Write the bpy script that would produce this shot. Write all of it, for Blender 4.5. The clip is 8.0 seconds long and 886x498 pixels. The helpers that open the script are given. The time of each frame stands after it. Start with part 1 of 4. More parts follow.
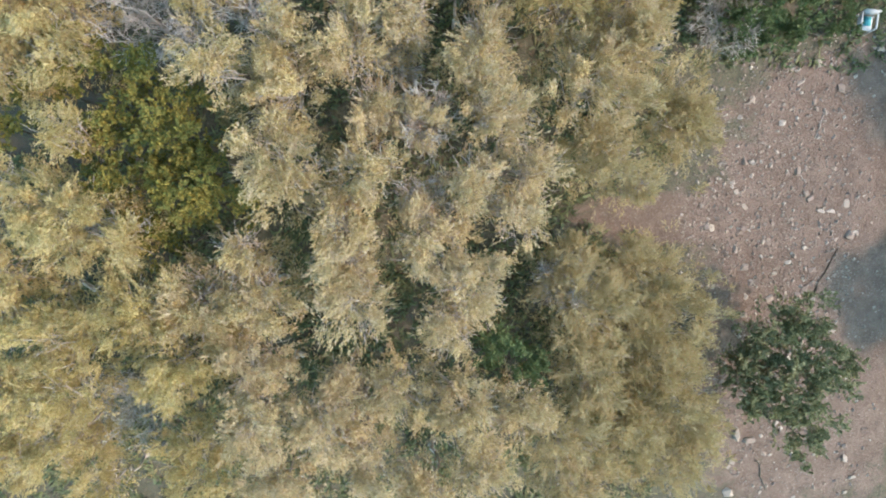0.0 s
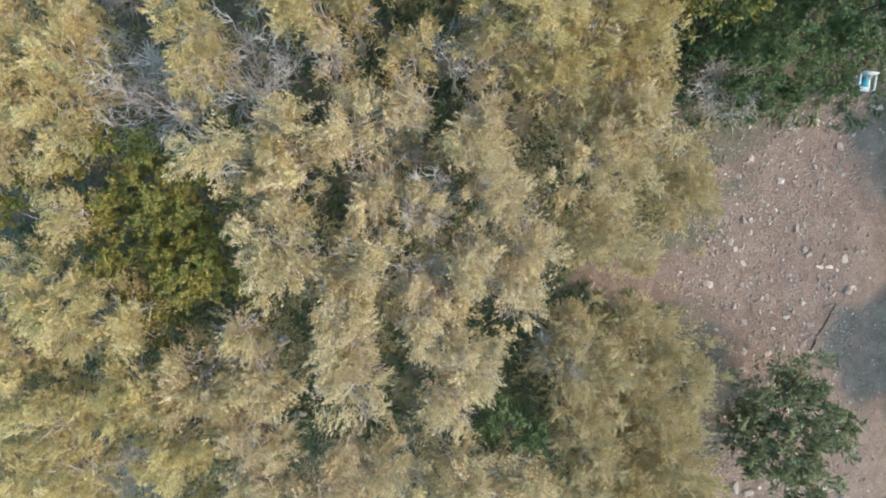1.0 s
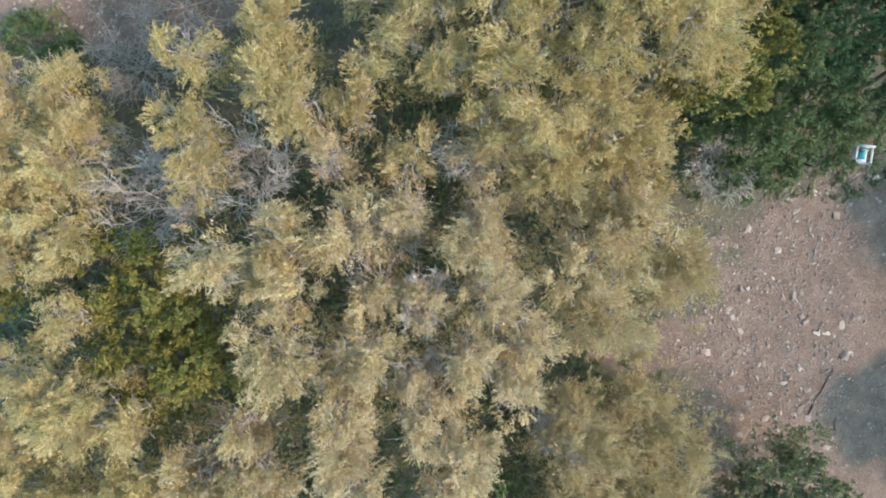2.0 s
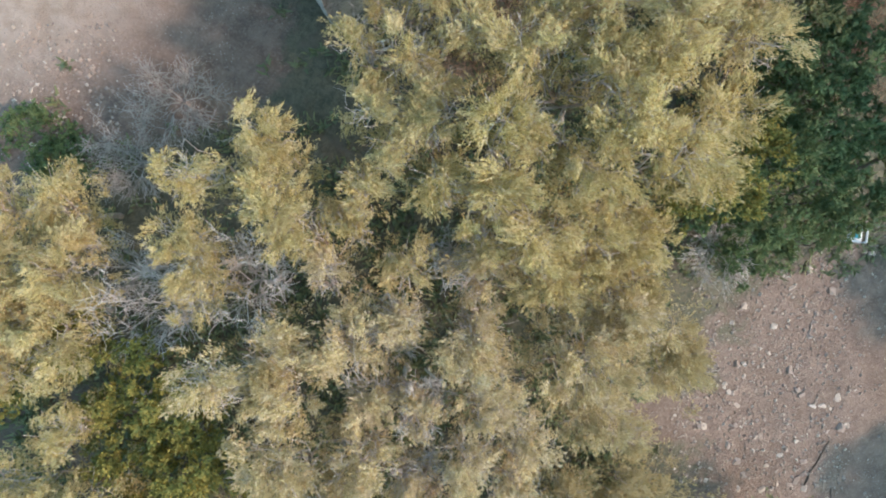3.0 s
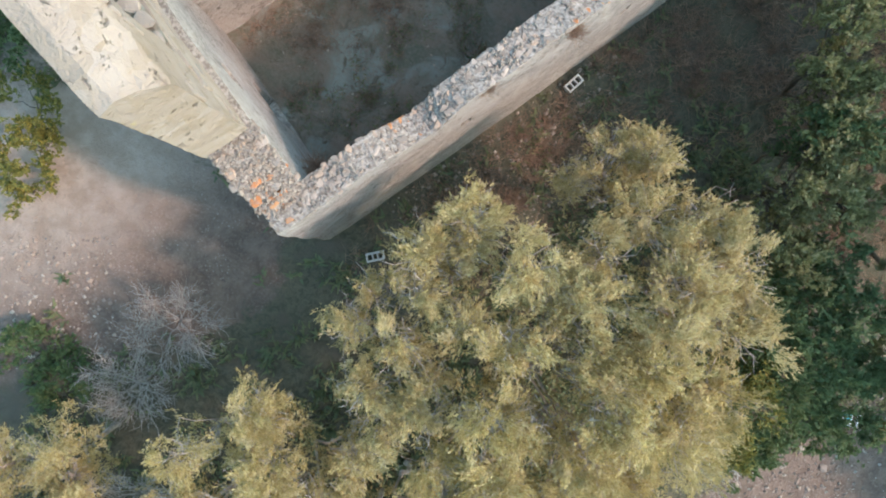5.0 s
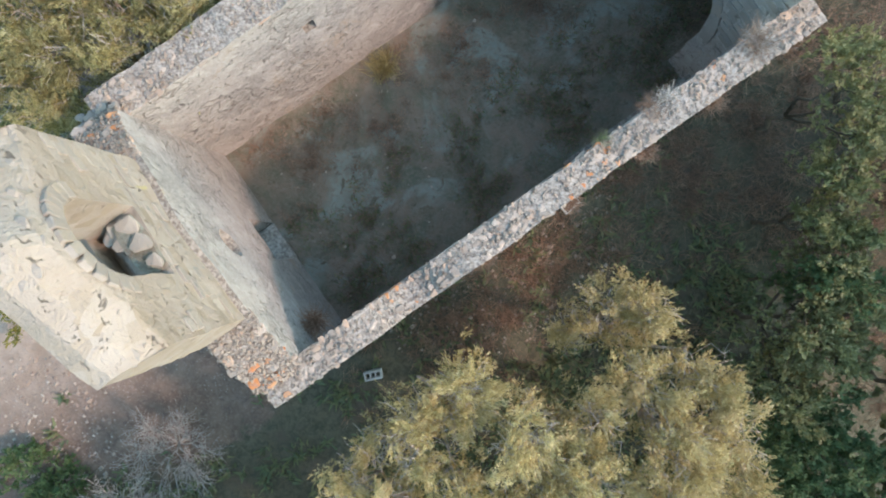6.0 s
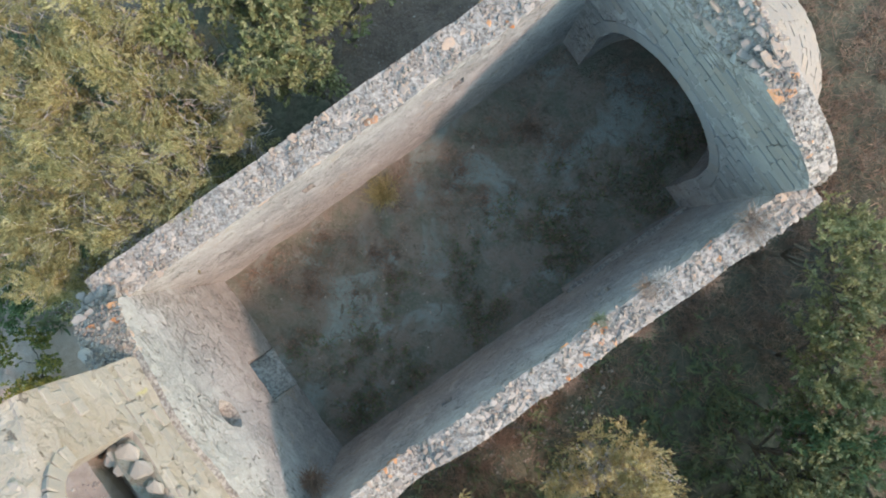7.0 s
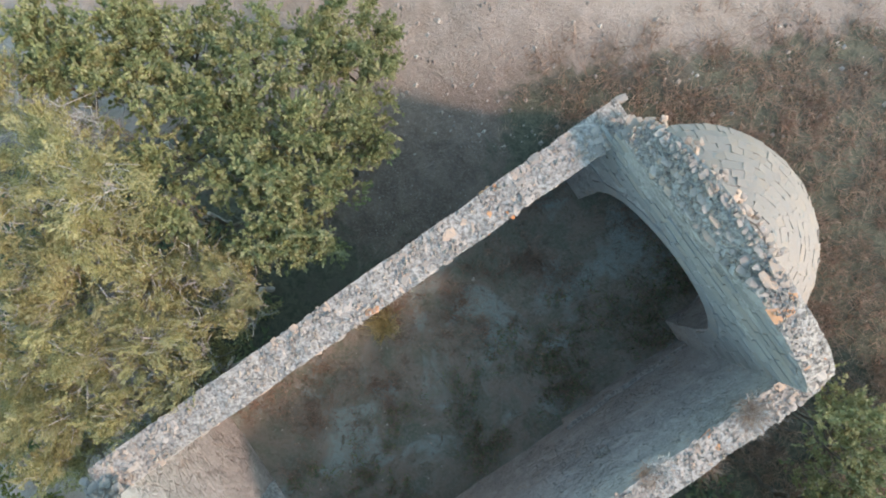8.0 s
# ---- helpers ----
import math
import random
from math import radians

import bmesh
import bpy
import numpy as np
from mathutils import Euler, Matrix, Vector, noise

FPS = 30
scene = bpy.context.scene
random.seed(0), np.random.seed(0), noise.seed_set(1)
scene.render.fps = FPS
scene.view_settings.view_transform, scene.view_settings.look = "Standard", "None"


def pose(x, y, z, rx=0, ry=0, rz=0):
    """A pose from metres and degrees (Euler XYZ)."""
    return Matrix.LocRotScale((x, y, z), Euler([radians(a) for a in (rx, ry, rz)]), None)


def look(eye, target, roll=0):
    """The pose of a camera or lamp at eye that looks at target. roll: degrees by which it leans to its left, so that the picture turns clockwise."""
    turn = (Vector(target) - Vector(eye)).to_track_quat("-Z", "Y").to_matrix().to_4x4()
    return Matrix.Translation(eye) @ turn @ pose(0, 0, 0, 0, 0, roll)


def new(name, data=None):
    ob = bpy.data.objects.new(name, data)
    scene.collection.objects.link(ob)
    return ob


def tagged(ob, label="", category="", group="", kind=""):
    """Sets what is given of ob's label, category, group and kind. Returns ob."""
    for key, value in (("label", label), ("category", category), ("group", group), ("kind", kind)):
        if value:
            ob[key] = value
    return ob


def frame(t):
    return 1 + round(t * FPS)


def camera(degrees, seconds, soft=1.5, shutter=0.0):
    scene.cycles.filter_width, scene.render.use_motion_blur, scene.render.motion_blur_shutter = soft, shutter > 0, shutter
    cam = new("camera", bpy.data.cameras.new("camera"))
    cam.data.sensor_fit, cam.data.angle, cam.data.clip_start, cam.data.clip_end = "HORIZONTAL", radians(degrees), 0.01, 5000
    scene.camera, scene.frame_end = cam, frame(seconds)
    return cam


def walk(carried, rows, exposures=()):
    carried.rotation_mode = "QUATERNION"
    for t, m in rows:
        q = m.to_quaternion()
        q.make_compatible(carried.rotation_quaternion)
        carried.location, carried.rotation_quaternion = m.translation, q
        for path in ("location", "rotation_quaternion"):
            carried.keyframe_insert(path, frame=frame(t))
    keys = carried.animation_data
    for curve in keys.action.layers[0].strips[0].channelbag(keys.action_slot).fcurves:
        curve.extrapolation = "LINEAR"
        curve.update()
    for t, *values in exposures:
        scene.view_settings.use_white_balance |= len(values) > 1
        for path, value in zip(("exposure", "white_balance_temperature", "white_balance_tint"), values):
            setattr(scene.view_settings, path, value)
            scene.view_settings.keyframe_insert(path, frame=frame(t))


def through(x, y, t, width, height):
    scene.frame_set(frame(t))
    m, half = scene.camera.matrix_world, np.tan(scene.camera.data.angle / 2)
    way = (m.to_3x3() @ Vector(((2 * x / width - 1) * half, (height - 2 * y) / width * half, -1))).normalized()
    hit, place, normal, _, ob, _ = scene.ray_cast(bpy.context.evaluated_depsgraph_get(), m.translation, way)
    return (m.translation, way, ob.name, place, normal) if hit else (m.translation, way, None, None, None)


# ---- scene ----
# camera: a drone that looks straight down and glides forward
cam = camera(73.0, 8.0, soft=1.9)
PATH = [
    (0.0, -0.100, 0.005, 12.757),
    (0.5, -0.102, 0.677, 12.785),
    (1.0, -0.094, 1.465, 12.815),
    (1.5, -0.078, 2.319, 12.846),
    (2.0, -0.054, 3.218, 12.879),
    (2.5, -0.026, 4.160, 12.913),
    (3.0, 0.007, 5.151, 12.948),
    (3.5, 0.042, 6.199, 12.984),
    (4.0, 0.078, 7.312, 13.020),
    (4.5, 0.114, 8.492, 13.056),
    (5.0, 0.147, 9.734, 13.093),
    (5.5, 0.177, 11.027, 13.129),
    (6.0, 0.202, 12.360, 13.164),
    (6.5, 0.220, 13.719, 13.198),
    (7.0, 0.231, 15.101, 13.231),
    (7.5, 0.231, 16.514, 13.263),
    (8.0, 0.221, 17.994, 13.292),
]
walk(cam, [(t, pose(x, y, z)) for t, x, y, z in PATH])

# daylight: hazy sun from the lower right of the plan
SUN_AZ, SUN_EL = radians(-15.5), radians(38)
sun_way = Vector((math.cos(SUN_AZ) * math.cos(SUN_EL), math.sin(SUN_AZ) * math.cos(SUN_EL), math.sin(SUN_EL)))
world = bpy.data.worlds.new("world")
scene.world = world
world.use_nodes = True
sky = world.node_tree.nodes.new("ShaderNodeTexSky")
sky.sky_type, sky.sun_disc = "NISHITA", False
sky.sun_elevation, sky.sun_rotation = SUN_EL, math.atan2(sun_way.x, sun_way.y)
sky.dust_density, sky.air_density, sky.ozone_density = 1.0, 1.2, 1.5
background = world.node_tree.nodes["Background"]
background.inputs["Strength"].default_value = 0.39
haze = world.node_tree.nodes.new("ShaderNodeMix")
haze.data_type, haze.blend_type = "RGBA", "MULTIPLY"
haze.inputs[0].default_value, haze.inputs[7].default_value = 1.0, (0.84, 0.98, 0.865, 1.0)
world.node_tree.links.new(sky.outputs[0], haze.inputs[6])
world.node_tree.links.new(haze.outputs[2], background.inputs[0])
sun = new("sun", bpy.data.lights.new("sun", "SUN"))
sun.data.energy, sun.data.angle, sun.data.color = 2.75, radians(4.5), (1.0, 0.69, 0.565)
sun.matrix_world = look(sun_way * 60, (0, 0, 0))
scene.view_settings.exposure = 0.55


# ---------------------------------------------------------------- materials
def rgb(h):
    return (*h, 1.0)


class Mat:
    """A node material whose colour mixes two or three tones by noise at two scales, with bump."""

    def __init__(self, name, rough=0.9):
        self.m = bpy.data.materials.new(name)
        self.m.use_nodes = True
        self.t = self.m.node_tree
        self.bsdf = self.t.nodes["Principled BSDF"]
        self.bsdf.inputs["Roughness"].default_value = rough
        self.bsdf.inputs["Specular IOR Level"].default_value = 0.25
        self.coord = self.t.nodes.new("ShaderNodeNewGeometry").outputs["Position"]

    def node(self, kind, **sockets):
        n = self.t.nodes.new(kind)
        for key, v in sockets.items():
            self.put(n.inputs[key.replace("_", " ")], v)
        return n

    def put(self, socket, v):
        if isinstance(v, bpy.types.NodeSocket):
            self.t.links.new(v, socket)
        else:
            socket.default_value = v

    def noise(self, scale, detail=5.0, rough=0.6, warp=0.0, vector=None):
        n = self.node("ShaderNodeTexNoise", Vector=vector or self.coord, Scale=scale, Detail=detail, Roughness=rough, Distortion=warp)
        return n.outputs["Fac"]

    def step(self, fac, lo, hi):
        n = self.node("ShaderNodeMapRange", Value=fac)
        n.inputs[1].default_value, n.inputs[2].default_value = lo, hi
        n.interpolation_type = "SMOOTHSTEP"
        return n.outputs[0]

    def mix(self, fac, a, b, mode="MIX"):
        n = self.t.nodes.new("ShaderNodeMix")
        n.data_type, n.blend_type = "RGBA", mode
        self.put(n.inputs[0], fac)
        self.put(n.inputs[6], a if isinstance(a, bpy.types.NodeSocket) else rgb(a))
        self.put(n.inputs[7], b if isinstance(b, bpy.types.NodeSocket) else rgb(b))
        return n.outputs[2]

    def cells(self, scale, feature="F1", vector=None, out="Distance"):
        n = self.t.nodes.new("ShaderNodeTexVoronoi")
        n.feature = feature
        self.put(n.inputs["Vector"], vector or self.coord)
        n.inputs["Scale"].default_value = scale
        return n.outputs[out]

    def math(self, op, a, b=0.5):
        n = self.t.nodes.new("ShaderNodeMath")
        n.operation = op
        self.put(n.inputs[0], a)
        self.put(n.inputs[1], b)
        return n.outputs[0]

    def random(self):
        return self.t.nodes.new("ShaderNodeObjectInfo").outputs["Random"]

    def island(self):
        return self.t.nodes.new("ShaderNodeNewGeometry").outputs["Random Per Island"]

    def done(self, color, bump=None, strength=0.5, distance=0.02):
        self.put(self.bsdf.inputs["Base Color"], color if isinstance(color, bpy.types.NodeSocket) else rgb(color))
        if bump is not None:
            b = self.node("ShaderNodeBump", Height=bump)
            b.inputs["Strength"].default_value, b.inputs["Distance"].default_value = strength, distance
            self.t.links.new(b.outputs[0], self.bsdf.inputs["Normal"])
        return self.m


def wall_material():
    m = Mat("weathered_plaster")
    big, mid, fine = m.noise(0.55, 4), m.noise(3.0, 6, 0.65, 0.6), m.noise(22, 4)
    c = m.mix(m.step(big, 0.38, 0.62), (0.325, 0.29, 0.265), (0.245, 0.226, 0.21))
    c = m.mix(m.step(mid, 0.42, 0.68), c, (0.40, 0.365, 0.335))
    c = m.mix(m.step(m.noise(1.5, 5, 0.7, 1.0), 0.58, 0.70), c, (0.33, 0.265, 0.205))
    # pale scars and dark pits in a few courses
    flow = m.node("ShaderNodeMapping", Vector=m.coord)
    flow.inputs["Scale"].default_value = (1.0, 1.0, 4.5)
    course = m.step(m.noise(1.6, 5, 0.7, 0.4, flow.outputs[0]), 0.55, 0.66)
    c = m.mix(m.math("MULTIPLY", course, 0.6), c, (0.22, 0.205, 0.195))
    stones = m.node("ShaderNodeMapping", Vector=m.coord)
    stones.inputs["Scale"].default_value = (3.6, 3.6, 8.0)
    joint = m.step(m.cells(1.0, "DISTANCE_TO_EDGE", stones.outputs[0]), 0.0, 0.09)
    bared = m.step(m.noise(0.9, 4, 0.65, 0.5), 0.46, 0.58)
    joint = m.math("SUBTRACT", 1.0, m.math("MULTIPLY", m.math("SUBTRACT", 1.0, joint), bared))
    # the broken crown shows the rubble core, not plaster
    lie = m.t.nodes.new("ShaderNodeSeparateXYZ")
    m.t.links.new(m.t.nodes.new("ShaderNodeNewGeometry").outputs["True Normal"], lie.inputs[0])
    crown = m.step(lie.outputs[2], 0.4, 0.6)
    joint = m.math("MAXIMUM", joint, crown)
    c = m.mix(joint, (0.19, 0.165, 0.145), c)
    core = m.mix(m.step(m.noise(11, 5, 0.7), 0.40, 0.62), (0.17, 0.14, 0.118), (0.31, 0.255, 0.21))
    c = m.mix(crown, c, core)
    pit = m.step(m.noise(6.5, 5, 0.7, 0.8), 0.32, 0.42)
    c = m.mix(pit, (0.14, 0.125, 0.115), c)
    pit = m.math("ADD", pit, m.math("MULTIPLY", joint, 0.8))
    c = m.mix(m.step(fine, 0.3, 0.75), c, m.mix(0.5, c, (0.48, 0.45, 0.42)))
    h = m.math("ADD", m.math("MULTIPLY", pit, 0.6), m.math("ADD", mid, m.math("MULTIPLY", fine, 0.35)))
    return m.done(c, h, 0.8, 0.06)


def cream_material():
    m = Mat("sunbleached_limestone")
    big, mid, fine = m.noise(0.9, 4), m.noise(4.0, 6, 0.65, 0.8), m.noise(26, 4)
    c = m.mix(m.step(big, 0.4, 0.62), (0.325, 0.27, 0.222), (0.36, 0.31, 0.265))
    c = m.mix(m.step(mid, 0.5, 0.75), c, (0.325, 0.265, 0.203))
    # single stones show through the wash in their own tones
    stones = m.node("ShaderNodeMapping", Vector=m.coord)
    stones.inputs["Scale"].default_value = (4.2, 4.2, 6.5)
    tone = m.cells(1.0, "F1", stones.outputs[0], "Color")
    c = m.mix(m.step(tone, 0.55, 0.9), c, (0.30, 0.245, 0.19))
    pit = m.step(m.noise(7.5, 5, 0.7, 0.8), 0.31, 0.40)
    c = m.mix(pit, (0.27, 0.225, 0.185), c)
    c = m.mix(m.step(m.noise(1.7, 3, 0.6, 1.0), 0.69, 0.74), c, (0.40, 0.34, 0.18))
    h = m.math("ADD", pit, m.math("ADD", mid, m.math("MULTIPLY", fine, 0.35)))
    return m.done(c, h, 0.9, 0.06)


def stone_material(name, tones, lichen=0.0, islands=False):
    m = Mat(name)
    r = m.island() if islands else m.random()
    c = m.mix(m.step(r, 0.1, 0.6), tones[0], tones[1])
    c = m.mix(m.step(r, 0.7, 0.95), c, tones[2])
    c = m.mix(m.step(m.noise(14, 5, 0.7), 0.42, 0.7), c, m.mix(0.5, c, (0.25, 0.24, 0.23)))
    c = m.mix(m.step(m.noise(5, 4, 0.7, 0.5), 0.60, 0.70), c, (0.20, 0.20, 0.19))
    if lichen:
        c = m.mix(m.math("MULTIPLY", m.step(m.noise(0.8, 3, 0.6), 0.66, 0.72), m.step(m.noise(9, 4, 0.7), 0.42, 0.55)), c, (0.52, 0.20, 0.07))
    return m.done(c, m.noise(24, 6, 0.7), 0.8, 0.02)


def leaf_material(name, a, b, c3, through=0.25):
    m = Mat(name, 0.6)
    r = m.island()
    c = m.mix(m.step(r, 0.0, 0.7), a, b)
    c = m.mix(m.step(r, 0.80, 0.95), c, c3)
    c = m.mix(m.step(m.noise(1.1, 3), 0.38, 0.66), c, m.mix(0.6, c, a))
    c = m.mix(m.math("MULTIPLY", m.step(m.noise(3.4, 2), 0.5, 0.68), 0.5), c, c3)
    c = m.mix(m.math("MULTIPLY", m.random(), 0.35), c, m.mix(0.5, c, c3))
    mat = m.done(c)
    tr = m.t.nodes.new("ShaderNodeBsdfTranslucent")
    m.t.links.new(c, tr.inputs["Color"])
    mixer = m.t.nodes.new("ShaderNodeMixShader")
    mixer.inputs[0].default_value = through
    m.t.links.new(m.bsdf.outputs[0], mixer.inputs[1])
    m.t.links.new(tr.outputs[0], mixer.inputs[2])
    m.t.links.new(mixer.outputs[0], m.t.nodes["Material Output"].inputs[0])
    return mat


def bark_material(name, a, b):
    m = Mat(name)
    c = m.mix(m.step(m.noise(9, 5, 0.7), 0.35, 0.65), a, b)
    return m.done(c, m.noise(40, 4), 0.6, 0.01)


def ground_material():
    m = Mat("dry_earth", 0.95)
    at = m.t.nodes.new("ShaderNodeAttribute")
    at.attribute_name = "bare"
    mid, fine = m.noise(1.8, 6, 0.65, 0.5), m.noise(16, 6, 0.7)
    earth = m.mix(m.step(mid, 0.35, 0.68), (0.148, 0.105, 0.082), (0.225, 0.164, 0.132))
    earth = m.mix(m.step(fine, 0.45, 0.75), earth, (0.275, 0.212, 0.175))
    earth = m.mix(m.step(m.noise(4.5, 6, 0.75, 0.6), 0.52, 0.68), earth, (0.145, 0.108, 0.09))
    sand = m.t.nodes.new("ShaderNodeAttribute")
    sand.attribute_name = "sandy"
    pale = m.mix(m.step(m.noise(2.4, 6, 0.65), 0.35, 0.65), (0.345, 0.262, 0.205), (0.445, 0.35, 0.285))
    earth = m.mix(sand.outputs["Fac"], earth, pale)
    pebbles = m.cells(13.0)
    earth = m.mix(m.math("MULTIPLY", m.step(pebbles, 0.22, 0.15), m.step(m.noise(1.1, 3), 0.45, 0.6)), earth, (0.36, 0.31, 0.265))
    litter = m.mix(m.step(m.noise(7.5, 6, 0.75, 0.8), 0.35, 0.62), (0.075, 0.078, 0.055), (0.145, 0.13, 0.09))
    litter = m.mix(m.step(m.noise(0.9, 4, 0.6), 0.52, 0.66), litter, (0.125, 0.106, 0.08))
    edge = m.math("ADD", at.outputs["Fac"], m.math("MULTIPLY", m.math("SUBTRACT", m.noise(1.5, 7, 0.75, 0.6), 0.5), 2.0))
    c = m.mix(m.step(edge, 0.3, 0.7), litter, earth)
    h = m.math("ADD", m.math("MULTIPLY", fine, 0.6), mid)
    return m.done(c, h, 1.0, 0.10)


def floor_material():
    m = Mat("trodden_soil", 0.95)
    mid, fine = m.noise(1.4, 6, 0.65, 0.6), m.noise(13, 6, 0.75)
    c = m.mix(m.step(mid, 0.36, 0.62), (0.155, 0.158, 0.115), (0.255, 0.20, 0.155))
    c = m.mix(m.step(m.noise(0.7, 4, 0.6, 0.8), 0.50, 0.64), c, (0.28, 0.30, 0.265))
    c = m.mix(m.step(m.noise(3.2, 6, 0.75, 0.8), 0.52, 0.66), c, (0.14, 0.122, 0.09))
    c = m.mix(m.step(fine, 0.40, 0.75), c, (0.27, 0.225, 0.185))
    return m.done(c, m.math("ADD", mid, fine), 0.9, 0.08)


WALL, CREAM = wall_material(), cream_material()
STONE = stone_material("rubble_stone", ((0.43, 0.345, 0.285), (0.28, 0.225, 0.185), (0.44, 0.305, 0.22)), 1.0)
CHIPS = stone_material("rubble_chip", ((0.33, 0.27, 0.22), (0.22, 0.18, 0.15), (0.33, 0.24, 0.18)), 1.0, True)
GRAVEL = stone_material("loose_gravel", ((0.36, 0.29, 0.24), (0.22, 0.17, 0.14), (0.46, 0.40, 0.34)), 0.0, True)
PALE = stone_material("limestone_block", ((0.36, 0.308, 0.262), (0.32, 0.275, 0.235), (0.35, 0.295, 0.24)))
SLAB = stone_material("course_stone", ((0.30, 0.275, 0.25), (0.25, 0.232, 0.215), (0.31, 0.268, 0.23)))
ROCK = stone_material("field_stone", ((0.44, 0.36, 0.29), (0.27, 0.205, 0.165), (0.52, 0.44, 0.365)))
BRICK = stone_material("old_tile", ((0.46, 0.18, 0.07), (0.50, 0.25, 0.12), (0.38, 0.18, 0.10)))
OLIVE = leaf_material("olive_leaf", (0.30, 0.24, 0.10), (0.62, 0.50, 0.22), (0.68, 0.565, 0.36), 0.45)
SILVER = leaf_material("pale_olive_leaf", (0.32, 0.25, 0.12), (0.64, 0.515, 0.265), (0.73, 0.61, 0.47), 0.45)
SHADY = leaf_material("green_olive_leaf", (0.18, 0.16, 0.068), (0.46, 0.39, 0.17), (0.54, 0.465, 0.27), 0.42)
BROOM = leaf_material("broom_leaf", (0.33, 0.26, 0.125), (0.45, 0.36, 0.17), (0.52, 0.45, 0.31), 0.38)
IVY = leaf_material("mastic_leaf", (0.12, 0.14, 0.04), (0.36, 0.29, 0.07), (0.12, 0.145, 0.045))
HOLM = leaf_material("holm_leaf", (0.08, 0.115, 0.055), (0.18, 0.19, 0.08), (0.32, 0.31, 0.18))
OAK = leaf_material("oak_leaf", (0.135, 0.155, 0.062), (0.255, 0.245, 0.10), (0.38, 0.34, 0.19), 0.3)
LAUREL = leaf_material("laurel_leaf", (0.075, 0.125, 0.056), (0.125, 0.18, 0.072), (0.165, 0.195, 0.085), 0.3)
BARK = bark_material("grey_bark", (0.32, 0.275, 0.245), (0.50, 0.44, 0.40))
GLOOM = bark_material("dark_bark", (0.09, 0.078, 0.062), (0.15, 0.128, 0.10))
# bleached_twig darkened, standing in for shadow on two of the dead shrubs
SHADED_TWIG = bark_material("shaded_twig", (0.27, 0.245, 0.225), (0.42, 0.385, 0.35))
DEAD = bark_material("bleached_twig", (0.36, 0.335, 0.31), (0.52, 0.49, 0.455))
STRAW = leaf_material("dry_grass", (0.17, 0.115, 0.085), (0.32, 0.20, 0.145), (0.42, 0.29, 0.205), 0.2)
WEED = leaf_material("green_weed", (0.11, 0.15, 0.085), (0.17, 0.205, 0.10), (0.26, 0.245, 0.13), 0.3)
EARTH, SOIL = ground_material(), floor_material()

# ---------------------------------------------------------------- mesh helpers
def mesh(name, verts, faces, material, smooth=False):
    me = bpy.data.meshes.new(name)
    me.from_pydata(verts, [], faces)
    me.materials.append(material)
    if smooth:
        me.shade_smooth()
    return me


def quads(name, verts, material):
    """A mesh of loose leaves: verts is an array (n, corners, 3)."""
    n, k = verts.shape[:2]
    me = bpy.data.meshes.new(name)
    me.vertices.add(k * n)
    me.vertices.foreach_set("co", np.ascontiguousarray(verts, dtype=np.float32).ravel())
    me.loops.add(k * n)
    me.loops.foreach_set("vertex_index", np.arange(k * n, dtype=np.int32))
    me.polygons.add(n)
    me.polygons.foreach_set("loop_start", np.arange(0, k * n, k, dtype=np.int32))
    me.polygons.foreach_set("loop_total", np.full(n, k, dtype=np.int32))
    me.update(calc_edges=True)
    me.materials.append(material)
    return me


def from_bm(name, bm, material, smooth=False):
    me = bpy.data.meshes.new(name)
    bmesh.ops.recalc_face_normals(bm, faces=bm.faces)
    bm.to_mesh(me)
    bm.free()
    me.materials.append(material)
    if smooth:
        me.shade_smooth()
    return me


def part(name, data, parent, label="", m=None):
    ob = new(name, data)
    ob.parent = parent
    if m is not None:
        ob.matrix_basis = m
    return tagged(ob, label)


def tubes(paths, sides=5):
    """Verts and faces of tapered tubes; a path is a list of (point, radius)."""
    verts, faces = [], []
    for path in paths:
        start = len(verts)
        for i, (p, r) in enumerate(path):
            a, b = path[max(i - 1, 0)][0], path[min(i + 1, len(path) - 1)][0]
            d = (b - a).normalized() if (b - a).length > 1e-6 else Vector((0, 0, 1))
            e = d.cross(Vector((0.3, 0.9, 0.2))).normalized()
            f = d.cross(e)
            for k in range(sides):
                w = 2 * math.pi * k / sides
                verts.append(p + (e * math.cos(w) + f * math.sin(w)) * r)
        for i in range(len(path) - 1):
            for k in range(sides):
                k2 = (k + 1) % sides
                o = start + i * sides
                faces.append((o + k, o + k2, o + sides + k2, o + sides + k))
        faces.append(tuple(start + k for k in reversed(range(sides))))
        faces.append(tuple(start + (len(path) - 1) * sides + k for k in range(sides)))
    return verts, faces


def bent(rng, a, b, r0, r1, steps=5, wander=0.08):
    """A limb from a to b that wavers and tapers."""
    length = (b - a).length
    path = []
    for i in range(steps + 1):
        f = i / steps
        off = Vector((rng.gauss(0, 1), rng.gauss(0, 1), rng.gauss(0, 0.6))) * wander * length * math.sin(math.pi * f)
        path.append((a.lerp(b, f) + off, r0 + (r1 - r0) * f))
    return path


